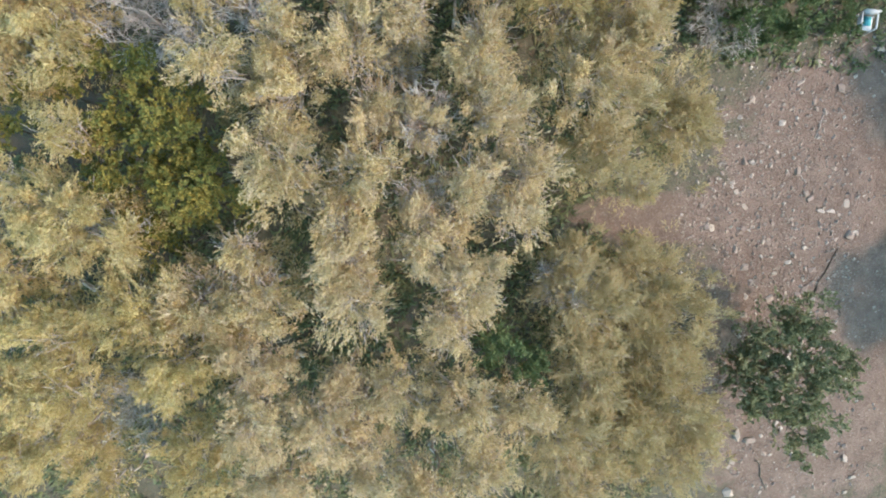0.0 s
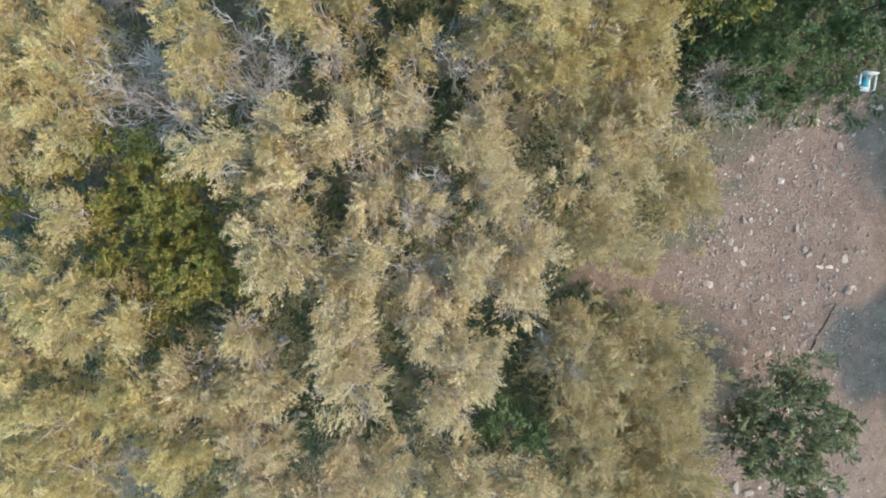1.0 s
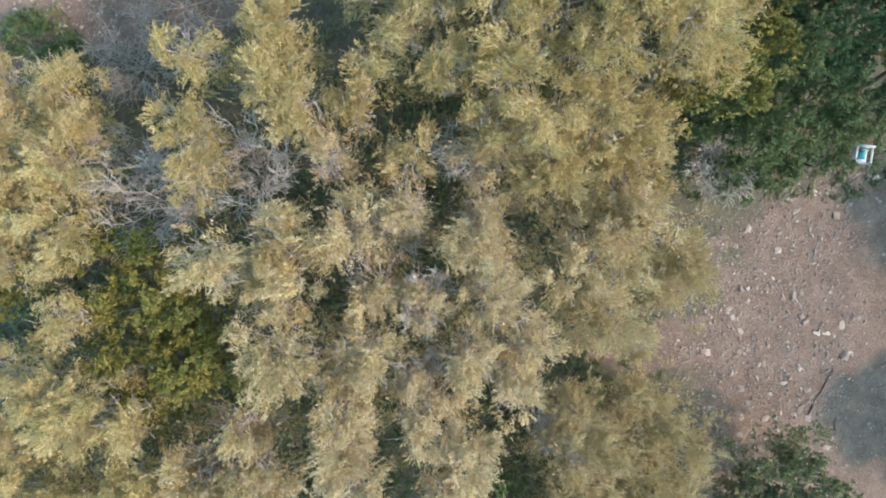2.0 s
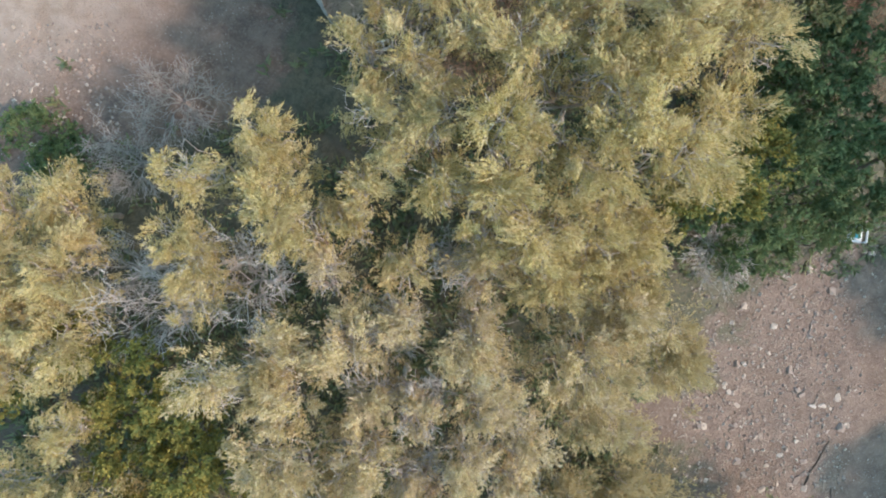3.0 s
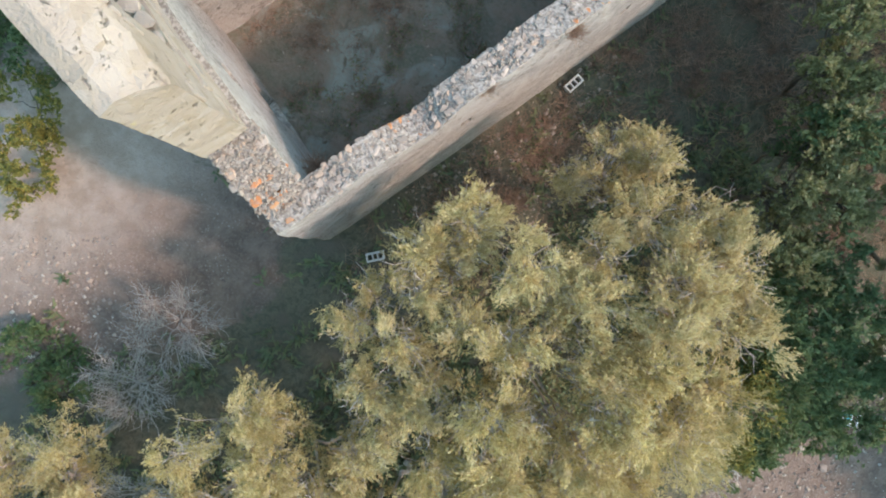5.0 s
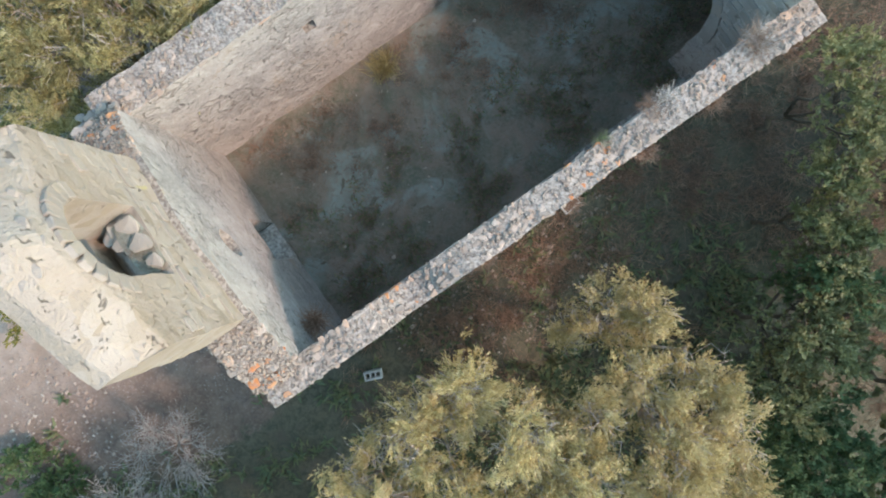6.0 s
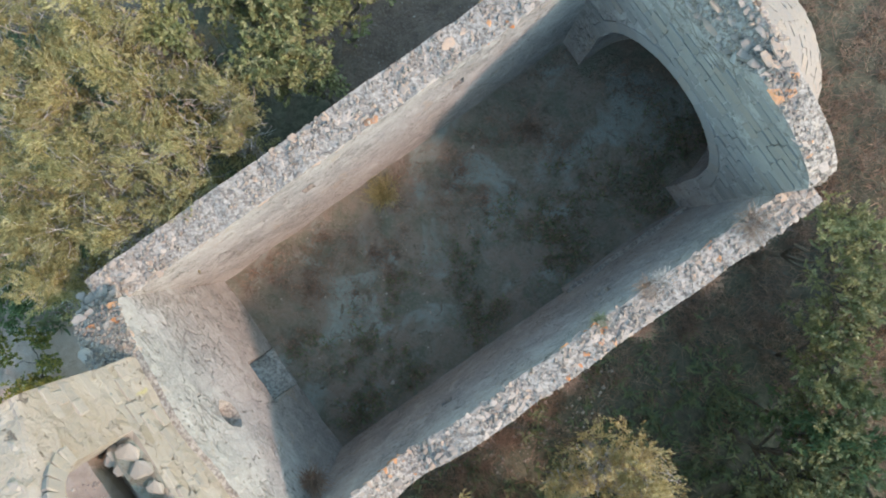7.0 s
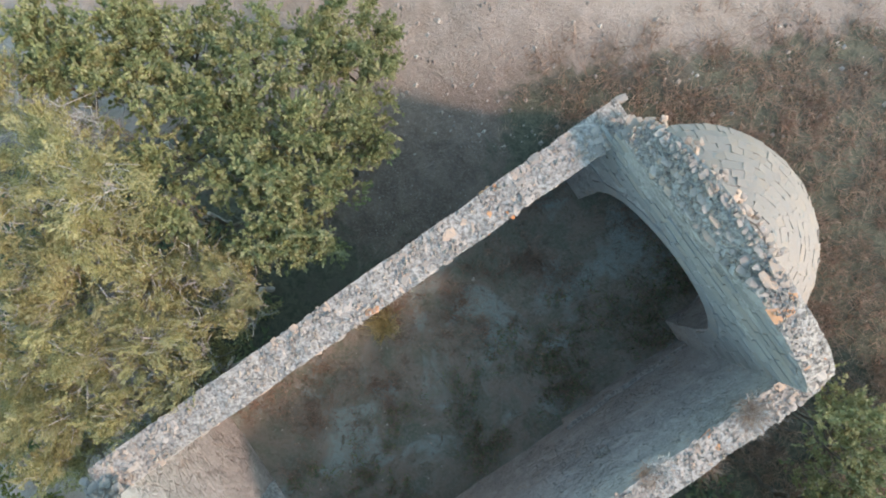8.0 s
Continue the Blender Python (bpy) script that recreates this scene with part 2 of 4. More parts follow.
def rock_mesh(name, seed, material, flat=0.6, points=16, boxy=0.6):
    """A broken angular stone about 1 across, its underside at z = 0."""
    rng = random.Random(seed)
    bm = bmesh.new()
    for _ in range(points):
        v = Vector((rng.gauss(0, 1), rng.gauss(0, 1), rng.gauss(0, 1))).normalized()
        v /= max(abs(v.x), abs(v.y), abs(v.z)) ** boxy
        bm.verts.new((v.x * 0.46, v.y * 0.46, v.z * 0.46 * flat))
    bmesh.ops.convex_hull(bm, input=bm.verts)
    bmesh.ops.delete(bm, geom=[v for v in bm.verts if not v.link_faces], context="VERTS")
    low = min(v.co.z for v in bm.verts)
    for v in bm.verts:
        v.co.z -= low
    return from_bm(name, bm, material)


# ---------------------------------------------------------------- ground
CHAPEL_X, CHAPEL_Y, CHAPEL_TURN = -2.34, 9.93, 35.16
CHAPEL = pose(CHAPEL_X, CHAPEL_Y, 0, 0, 0, CHAPEL_TURN)
INTO_CHAPEL = CHAPEL.inverted()


def height(x, y):
    """The lie of the land: a terrace round the chapel that falls away to the south-east."""
    s = 0.55 * x - 0.83 * (y - 9.5)
    fall = 2.0 * math.log1p(math.exp(min(s / 2.0, 40.0)))
    z = 0.12 - 7.0 * math.tanh(0.26 * fall / 7.0)
    z += 0.10 * noise.noise((x * 0.35, y * 0.35, 3.0)) + 0.035 * noise.noise((x * 1.7, y * 1.7, 8.0)) + 0.03 * noise.noise((x * 3.1, y * 3.1, 4.0))
    rise = 0.55 * x + 0.83 * (y - 17.5)
    z += 0.26 * math.log1p(math.exp(min(rise, 6.0)))
    a, b = INTO_CHAPEL[0][0] * x + INTO_CHAPEL[0][1] * y + INTO_CHAPEL[0][3], INTO_CHAPEL[1][0] * x + INTO_CHAPEL[1][1] * y + INTO_CHAPEL[1][3]
    if 0.15 < a < 10.1 and 0.15 < b < 5.3 or math.hypot(a - 10.2, b - 2.69) < 1.95:
        z = min(z, -0.15)
    far = max(0.0, math.hypot(x, y - 10) - 40)
    return z + 0.02 * far * noise.noise((x * 0.01, y * 0.01, 1.0))


def blob(x, y, cx, cy, rx, ry, turn=0.0):
    c, s = math.cos(radians(turn)), math.sin(radians(turn))
    u, v = (c * (x - cx) + s * (y - cy)) / rx, (-s * (x - cx) + c * (y - cy)) / ry
    return math.exp(-((u * u + v * v) ** 2))


def track(x, y):
    north = y - 21.2 - 0.12 * x
    return 1 / (1 + math.exp(max(-30.0, min(30.0, -3.5 * north)))) if y < 30 else math.exp(-((y - 30) / 4) ** 2)


def bare(x, y):
    """How open the earth is: 1 on the stony slope, the clearing and the track, 0 under leaf litter and weeds."""
    slope = blob(x, y, 10.2, 1.4, 4.2, 3.9, 8) + blob(x, y, 10.0, -4.0, 3.6, 4.0) + blob(x, y, 4.9, 0.75, 1.9, 0.7)
    clearing = blob(x, y, -8.6, 10.6, 5.2, 3.4, 35) + blob(x, y, -5.2, 9.2, 2.2, 1.4, 30) + blob(x, y, -6.6, 16.2, 1.3, 1.6) + blob(x, y, -0.6, 20.0, 2.2, 2.4)
    return min(1.0, slope + clearing + track(x, y))


def sandy(x, y):
    """How pale and sandy the bare earth is: the trodden clearing most, the track less, the slope not at all."""
    return min(1.0, blob(x, y, -8.2, 11.8, 5.0, 2.5, 35) + 0.7 * track(x, y) * (1.0 if y > 18 else 0.0))


def ground_lines(lo, hi, cell):
    inner = list(np.arange(lo, hi + cell / 2, cell))
    step, out = cell, []
    p = hi
    while p < 3000:
        step *= 1.45
        p += step
        out.append(p - hi)
    return [lo - d for d in reversed(out)] + inner + [hi + d for d in out]


def build_ground():
    xs, ys = ground_lines(-15, 17, 0.2), ground_lines(-11, 27, 0.2)
    verts = [(x, y, height(x, y)) for y in ys for x in xs]
    w = len(xs)
    faces = [(j * w + i, j * w + i + 1, (j + 1) * w + i + 1, (j + 1) * w + i) for j in range(len(ys) - 1) for i in range(w - 1)]
    me = mesh("ground", verts, faces, EARTH, True)
    me.attributes.new("bare", "FLOAT", "POINT").data.foreach_set("value", [bare(v[0], v[1]) for v in verts])
    me.attributes.new("sandy", "FLOAT", "POINT").data.foreach_set("value", [sandy(v[0], v[1]) for v in verts])
    return tagged(new("ground", me), "dry stony earth sloping away below the chapel", "ground", kind="structure")


GROUND = build_ground()

# ---------------------------------------------------------------- chapel (local: x along the nave to the apse, y to the north-west wall)
chapel = tagged(new("chapel_ruin"), "roofless pale limestone chapel ruin with rubble walls and a bell gable", "ruin")
chapel.matrix_world = CHAPEL
LENGTH, WIDTH, THICK, MID = 10.26, 5.48, 0.47, 2.69
INNER_WEST, INNER_EAST = 0.78, 9.78


def rough(p, amount=0.03):
    return p + amount * Vector(noise.noise_vector(p * 1.3 + Vector((4, 1, 7)))) + 0.4 * amount * Vector(noise.noise_vector(p * 5.0))


def slab(name, strips, place, material, cell=0.16, amount=0.03):
    """A wall from upright strips. A strip is (s0, s1, lo, hi, end0, end1): from s0 to s1 along the wall, between the heights lo(s) and hi(s),
    with a closed side at an end where it is flagged. place(s, depth, z) gives the point; depth runs 0 to 1 through the wall."""
    bm = bmesh.new()

    def quad(a, b, c, d):
        pts = [place(*p) for p in (a, b, c, d)]
        bm.faces.new([bm.verts.new(p) for p in pts])

    for s0, s1, lo, hi, end0, end1 in strips:
        n = max(1, round((s1 - s0) / cell))
        top = max(hi(s0), hi(s1), hi((s0 + s1) / 2)) - min(lo(s0), lo(s1))
        nz = max(1, round(top / cell))
        for i in range(n):
            a, b = s0 + (s1 - s0) * i / n, s0 + (s1 - s0) * (i + 1) / n
            for k in range(nz):
                f, g = k / nz, (k + 1) / nz
                za, zb = lo(a) + (hi(a) - lo(a)) * f, lo(b) + (hi(b) - lo(b)) * f
                ya, yb = lo(a) + (hi(a) - lo(a)) * g, lo(b) + (hi(b) - lo(b)) * g
                for d in (0.0, 1.0):
                    quad((a, d, za), (b, d, zb), (b, d, yb), (a, d, ya))
                for flag, s, z0, z1 in ((end0 and i == 0, a, za, ya), (end1 and i == n - 1, b, zb, yb)):
                    if flag:
                        for d in range(3):
                            quad((s, d / 3, z0), (s, (d + 1) / 3, z0), (s, (d + 1) / 3, z1), (s, d / 3, z1))
            for d in range(3):
                for z in (lo, hi):
                    quad((a, d / 3, z(a)), (b, d / 3, z(b)), (b, (d + 1) / 3, z(b)), (a, (d + 1) / 3, z(a)))
    bmesh.ops.remove_doubles(bm, verts=bm.verts, dist=0.002)
    for v in bm.verts:
        v.co = rough(v.co, amount)
    return from_bm(name, bm, material)


BASE = -1.6


def base(s):
    return BASE


def se_top(s):
    dip = 0.38 * math.exp(-((s - 2.7) / 0.55) ** 2)
    return 4.10 - dip + 0.08 * noise.noise((s * 0.8, 2.0, 0.0)) + 0.05 * noise.noise((s * 3.0, 5.0, 0.0))


def nw_top(s):
    return 4.14 + 0.07 * noise.noise((s * 0.8, 12.0, 0.0)) + 0.05 * noise.noise((s * 3.0, 15.0, 0.0))


def vault(y, spring, rise):
    f = max(0.0, 1 - ((y - MID) / 2.5) ** 2)
    return spring + rise * math.sqrt(f)


def east_top(y):
    return vault(y, 4.25, 1.18) + 0.06 * noise.noise((y * 2.2, 22.0, 0.0))


def west_top(y):
    return vault(y, 4.0, 1.0) + 0.07 * noise.noise((y * 2.2, 32.0, 0.0))


def with_slots(s0, s1, top, places, z, half=0.11, tall=0.15):
    """Strips of a wall with small square openings at the given places."""
    strips, at = [], s0
    for s in places:
        strips.append((at, s - half, base, top, at == s0, True))
        strips.append((s - half, s + half, base, lambda q: z - tall, False, False))
        strips.append((s - half, s + half, lambda q: z + tall, top, False, False))
        at = s + half
        strips.append((at, at + 0.05, base, top, True, False))
        at += 0.05
    strips.append((at, s1, base, top, False, True))
    return strips


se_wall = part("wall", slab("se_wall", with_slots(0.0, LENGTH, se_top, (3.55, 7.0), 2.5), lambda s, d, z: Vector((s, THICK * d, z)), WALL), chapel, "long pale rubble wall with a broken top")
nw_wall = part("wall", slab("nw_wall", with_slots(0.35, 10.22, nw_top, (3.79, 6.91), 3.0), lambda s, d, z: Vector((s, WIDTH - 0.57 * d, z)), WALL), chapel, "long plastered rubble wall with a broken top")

# east wall with the apse arch
ARCH_R, ARCH_Z = 1.62, 1.87


def arch_edge(y):
    return ARCH_Z + math.sqrt(max(0.0, ARCH_R ** 2 - (y - MID) ** 2))


def east_worn(y, d, z):
    """How far the crown has slumped on its nave side, over the north half."""
    part_way = max(0.0, min(1.0, (y - 2.2) / 0.5)) * max(0.0, min(1.0, (5.0 - y) / 0.6))
    return 0.55 * part_way * (1 - d) ** 1.3 * max(0.0, min(1.0, (z - east_top(y) + 0.9) / 0.9))


east_strips = [(THICK + 0.003, MID - ARCH_R, base, east_top, True, True), (MID - ARCH_R, MID + ARCH_R, arch_edge, east_top, False, False),
               (MID + ARCH_R, WIDTH - 0.573, base, east_top, True, True)]
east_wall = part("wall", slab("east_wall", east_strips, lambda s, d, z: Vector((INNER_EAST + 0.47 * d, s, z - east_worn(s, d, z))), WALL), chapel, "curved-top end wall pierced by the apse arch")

# west wall with its door and the round hole above
DOOR0, DOOR1, DOOR_Z = 2.17, 3.12, 1.80


def lintel(y):
    return DOOR_Z


def hole_low(y):
    return 3.60 - 0.26 * math.sqrt(max(0.0, 1 - ((y - 2.55) / 0.28) ** 2))


def hole_high(y):
    return 3.65 + 0.26 * math.sqrt(max(0.0, 1 - ((y - 2.55) / 0.28) ** 2))


west_strips = [(THICK + 0.003, DOOR0, base, west_top, True, True), (DOOR0, 2.27, lintel, west_top, False, False), (2.27, 2.83, lintel, hole_low, False, False),
               (2.27, 2.83, hole_high, west_top, False, False), (2.83, DOOR1, lintel, west_top, False, False), (DOOR1, WIDTH - 0.573, base, west_top, True, True)]
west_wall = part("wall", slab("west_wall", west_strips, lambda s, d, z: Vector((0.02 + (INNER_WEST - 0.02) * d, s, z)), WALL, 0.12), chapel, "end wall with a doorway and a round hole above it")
part("threshold", slab("threshold", [(DOOR0 + 0.02, DOOR1 - 0.02, base, lambda y: 0.16, True, True)], lambda s, d, z: Vector((0.05 + 0.74 * d, s, z)), WALL, 0.2, 0.015), chapel)

# low ledge added in place of a shadowed crack along the south-east wall's foot
part("bench", slab("bench", [(6.7, INNER_EAST - 0.01, base, lambda s: 0.62 + 0.16 * noise.noise((s * 1.6, 61.0, 0.0)), True, True)], lambda s, d, z: Vector((s, THICK + 0.002 + (0.09 + 0.05 * noise.noise((s * 1.2, 66.0, 0.0))) * d, z)), WALL, 0.14, 0.02), chapel, "low ledge added for the shadowed crack along the wall foot")

# bell gable over the west wall
BELL0, BELL1, BELL_SILL = 1.32, 4.02, 5.94
BELL_MID, BELL_R, BELL_SPRING = 2.64, 0.49, 6.98


def gable_top(y):
    return 8.15 - 0.52 * abs(y - MID) + 0.05 * noise.noise((y * 3.0, 42.0, 0.0))


def gable_base(y):
    return west_top(y) - 0.25


def bell_arch(y):
    return BELL_SPRING + math.sqrt(max(0.0, BELL_R ** 2 - (y - BELL_MID) ** 2))


def sill(y):
    return BELL_SILL


def gable_place(s, d, z):
    # the crown is worn round, most of all towards the nave
    near = max(0.0, min(1.0, (z - 6.9) / (gable_top(s) - 6.9)))
    worn = (0.12 + 0.10 * d) * abs(2 * d - 0.8) ** 1.6 * near ** 2
    # the sill has crumbled away outwards
    if abs(z - BELL_SILL) < 0.01 and abs(s - BELL_MID) < BELL_R + 0.01:
        worn = 0.45 * (1 - d) ** 2
    return Vector((-0.03 + (0.71 - 0.08 * near ** 3) * d, s, z - worn))


gable_strips = [(BELL0, BELL_MID - BELL_R, gable_base, gable_top, True, True), (BELL_MID - BELL_R, BELL_MID + BELL_R, gable_base, sill, False, False),
                (BELL_MID - BELL_R, BELL_MID + BELL_R, bell_arch, gable_top, False, False), (BELL_MID + BELL_R, BELL1, gable_base, gable_top, True, True)]
bell_gable = part("bell_gable", slab("bell_gable", gable_strips, gable_place, CREAM, 0.1, 0.035), chapel, "tall sunlit bell gable with an arched opening")

# apse: a half-round wall, its half dome and the stone roof
APSE_X, APSE_R, APSE_WALL = INNER_EAST + 0.46, 1.62, 2.08


def half_round(profile, steps=28):
    """A half-turn about the apse's axis of a closed profile of (radius, z)."""
    bm = bmesh.new()
    rings = []
    for i in range(steps + 1):
        w = math.pi * (i / steps - 0.5)
        rings.append([bm.verts.new((APSE_X + r * math.cos(w), MID + r * math.sin(w), z)) for r, z in profile])
    n = len(profile)
    for a, b in zip(rings, rings[1:]):
        for k in range(n):
            bm.faces.new((a[k], a[(k + 1) % n], b[(k + 1) % n], b[k]))
    bmesh.ops.remove_doubles(bm, verts=bm.verts, dist=0.003)
    for v in bm.verts:
        v.co = rough(v.co, 0.025)
    return bm


inner = [(APSE_R, BASE)] + [(APSE_R, ARCH_Z * k / 6) for k in range(1, 6)] + [(APSE_R * math.cos(w), ARCH_Z + APSE_R * math.sin(w)) for w in np.linspace(0, math.pi / 2 * 0.985, 9)]
outer = [(0.04, 4.72), (0.6, 4.52), (1.2, 4.12), (1.75, 3.62), (APSE_WALL, 3.12)] + [(APSE_WALL, 3.12 - 4.7 * k / 10) for k in range(1, 11)]
apse = part("apse", from_bm("apse", half_round(inner + outer), WALL), chapel, "half-round apse with a stone roof")

floor_bm = bmesh.new()
grid = {}
for x in np.arange(0.6, 12.0, 0.2):
    for y in np.arange(0.3, 5.15, 0.2):
        if x < 9.9 or math.hypot(max(0.0, x - 10.2), y - MID) < 1.9:
            z = 0.10 + 0.25 * max(0.0, min(1.0, (x - 8.5) / 2.0)) + 0.06 * noise.noise((x, y, 0.0)) + 0.03 * noise.noise((x * 3, y * 3, 0.0))
            grid[round(x, 2), round(y, 2)] = floor_bm.verts.new((x, y, z))
for (x, y), v in list(grid.items()):
    corner = [(x, y), (round(x + 0.2, 2), y), (round(x + 0.2, 2), round(y + 0.2, 2)), (x, round(y + 0.2, 2))]
    if all(c in grid for c in corner):
        floor_bm.faces.new([grid[c] for c in corner])
chapel_floor = tagged(new("floor", from_bm("floor", floor_bm, SOIL, True)), "dark overgrown earth floor inside the chapel", "floor", kind="structure")
chapel_floor.matrix_world = CHAPEL

# ---------------------------------------------------------------- trees and shrubs
def unit(v):
    return v / (np.linalg.norm(v, axis=1)[:, None] + 1e-9)


def leaves(rng, lobes, per, sprig, leaf, width, k=22, flat=0.8, spread=0.5, clump=0.19):
    """Leaves in sprays gathered into clumps on the lobes; lobes are (x, y, top, radius), per: sprays for a lobe of radius 1."""
    out = []
    for x, y, top, r in lobes:
        c = np.array((x, y, top - 0.85 * r * flat))
        # clumps sit unevenly over the upper part of the lobe and each leans its own way
        m = max(5, int(1.15 * (r / clump) ** 2))
        d = np.stack([rng.normal(size=m), rng.normal(size=m), np.zeros(m)], 1)
        d = unit(d) * np.sqrt(rng.uniform(0.0, 1.0, m))[:, None]
        d[:, 2] = np.sqrt(np.maximum(0.0, 1 - d[:, 0] ** 2 - d[:, 1] ** 2)) - 0.15 * rng.uniform(0, 1, m)
        az = np.arctan2(d[:, 1], d[:, 0])
        lump = 0.92 + 0.12 * np.sin(3 * az + 7 * x) + 0.09 * np.sin(7 * az + 5 * y) + rng.normal(size=m) * 0.15
        size = rng.uniform(0.65, 1.4, m)
        axis = unit(d * np.array((1, 1, 0.6)) + 0.45 * rng.normal(size=(m, 3)) + np.array((0.12, -0.05, 0.45)))
        head = c + d * (r * lump)[:, None] * np.array((1, 1, flat))
        n = max(6, int(per * r * r))
        pick = rng.choice(m, n, p=size / size.sum())
        ax, sz = axis[pick], size[pick]
        start = head[pick] - ax * (sprig * sz * 0.95)[:, None] + rng.normal(size=(n, 3)) * (0.32 * clump * sz)[:, None]
        way = unit(ax + spread * rng.normal(size=(n, 3)))
        long = sprig * sz * rng.uniform(0.6, 1.2, n)
        for i in range(k):
            f = rng.uniform(0, 1, n) ** 0.8
            p = start + way * (long * f)[:, None] + rng.normal(size=(n, 3)) * (0.04 * (1.15 - f) * sprig / 0.3)[:, None]
            q = unit(way + 0.38 * rng.normal(size=(n, 3)))
            side = unit(np.cross(q, 0.55 * rng.normal(size=(n, 3)) + np.array((0.2, -0.1, 1.0))))
            ln = (leaf * rng.uniform(0.7, 1.3, n))[:, None]
            w = side * width * 0.5
            if width < 0.03:
                out.append(np.stack([p + w, p + q * ln, p - w], 1))
            else:
                out.append(np.stack([p, p + q * ln * 0.45 + w, p + q * ln, p + q * ln * 0.45 - w], 1))
    return np.concatenate(out)


COUNT = [0]


def plant(name, label, category, group, x, y, lobes, leaf_mat, per=460, sprig=0.30, leaf=0.064, width=0.0155, k=23, trunk=0.07, twigs=20, spread=0.27, skirt=2, drop=0.5, wider=1.13, fine=0):
    COUNT[0] += 1
    seed = COUNT[0]
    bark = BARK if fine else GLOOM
    rng, nrng = random.Random(seed), np.random.default_rng(seed)
    z = height(x, y)
    tree = tagged(new(name), label, category, group)
    tree.location = (x, y, z)
    local = [(a, b, top - z, r) for a, b, top, r in lobes]
    foot = Vector((0, 0, -0.15))
    tall = sum(l[2] for l in local) / len(local)
    fork = Vector((rng.uniform(-0.15, 0.15), rng.uniform(-0.15, 0.15), max(0.15, 0.3 * tall)))
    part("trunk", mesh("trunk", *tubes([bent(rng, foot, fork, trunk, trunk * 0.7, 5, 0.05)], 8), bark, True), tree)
    for a, b, top, r in local:
        c = Vector((a, b, max(0.1, top - 0.9 * r)))
        limb = bent(rng, fork, c, trunk * 0.6, trunk * 0.28, 5)
        paths = [limb]
        for _ in range(twigs):
            d = Vector((rng.gauss(0, 1), rng.gauss(0, 1), abs(rng.gauss(0.5, 0.8)))).normalized()
            tip = c + d * r * rng.uniform(0.65, 0.98)
            paths.append(bent(rng, limb[rng.randint(3, 5)][0], tip, 0.014, 0.005, 4, 0.1))
        # fine bare twigs tangled under the leaves
        for _ in range(fine):
            d = Vector((rng.gauss(0, 1), rng.gauss(0, 1), abs(rng.gauss(0.2, 0.6)))).normalized()
            e = (d + 0.8 * Vector((rng.gauss(0, 1), rng.gauss(0, 1), rng.gauss(0, 0.5)))).normalized()
            at = c + d * r * rng.uniform(0.4, 0.7)
            paths.append(bent(rng, at, at + e * rng.uniform(0.2, 0.42), 0.0065, 0.003, 3, 0.1))
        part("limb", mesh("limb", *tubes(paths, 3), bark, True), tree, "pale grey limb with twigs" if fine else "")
    crown = [leaves(nrng, local, per, sprig, leaf, width, k, 0.8, spread)]
    # a sparser skirt below the top layer
    lower = local
    for step in range(skirt):
        lower = [(0.92 * a, 0.92 * b, top - drop, wider * r) for a, b, top, r in lower if top - drop > 0.5]
        if lower:
            crown.append(leaves(nrng, lower, per * 0.42, sprig, leaf * 1.1, width * 1.45, max(9, k // 2), 0.8, spread))
    part("crown", quads("crown", np.concatenate(crown), leaf_mat), tree)
    return tree


def olive(x, y, lobes):
    if y < 4.5 and -4.5 < x < 3.2:
        return plant("wild_olive_tree", "feathery pale buff wild olive tree with bare twig tips", "tree", "wild olive grove", x, y, lobes, SILVER, twigs=26, fine=32)
    if y > 13:
        return plant("wild_olive_tree", "dense dull green wild olive tree near the chapel wall", "tree", "wild olive grove", x, y, lobes, SHADY, fine=20)
    return plant("wild_olive_tree", "feathery yellow-green wild olive tree with pale twigs", "tree", "wild olive grove", x, y, lobes, OLIVE, fine=14)


def broom(x, y, lobes):
    return plant("broom_shrub", "soft golden-green broom shrub on the stony slope", "shrub", "broom shrubs", x, y, lobes, BROOM, fine=6, per=430, sprig=0.28, leaf=0.06, width=0.0155, k=23, trunk=0.035, spread=0.45)


def ivy(x, y, lobes):
    return plant("mastic_bush", "dense dark olive-green mastic bush with golden tips", "bush", "mastic bushes", x, y, lobes, IVY, per=480, sprig=0.14, leaf=0.058, width=0.034, k=15, trunk=0.04, twigs=3, spread=0.9, skirt=1, drop=0.6)


def holm(x, y, lobes):
    return plant("holm_oak_bush", "dark green evergreen bush on bare stony ground", "bush", "", x, y, lobes, HOLM, per=420, sprig=0.16, leaf=0.06, width=0.036, k=16, trunk=0.05, twigs=8, spread=0.9, skirt=1, drop=0.7, wider=1.0)


def oak(x, y, lobes):
    return plant("evergreen_oak_tree", "leafy green evergreen oak beside the chapel", "tree", "evergreen oaks", x, y, lobes, OAK, per=360, sprig=0.2, leaf=0.07, width=0.036, k=18, twigs=9, spread=0.85, skirt=1, drop=0.7)


def laurel(x, y, lobes):
    return plant("laurel_bush", "deep green shady laurel bush", "bush", "laurel thicket", x, y, lobes, LAUREL, per=420, sprig=0.18, leaf=0.065, width=0.036, trunk=0.04, twigs=2, spread=0.9, skirt=2, drop=0.9, k=16, wider=0.95)


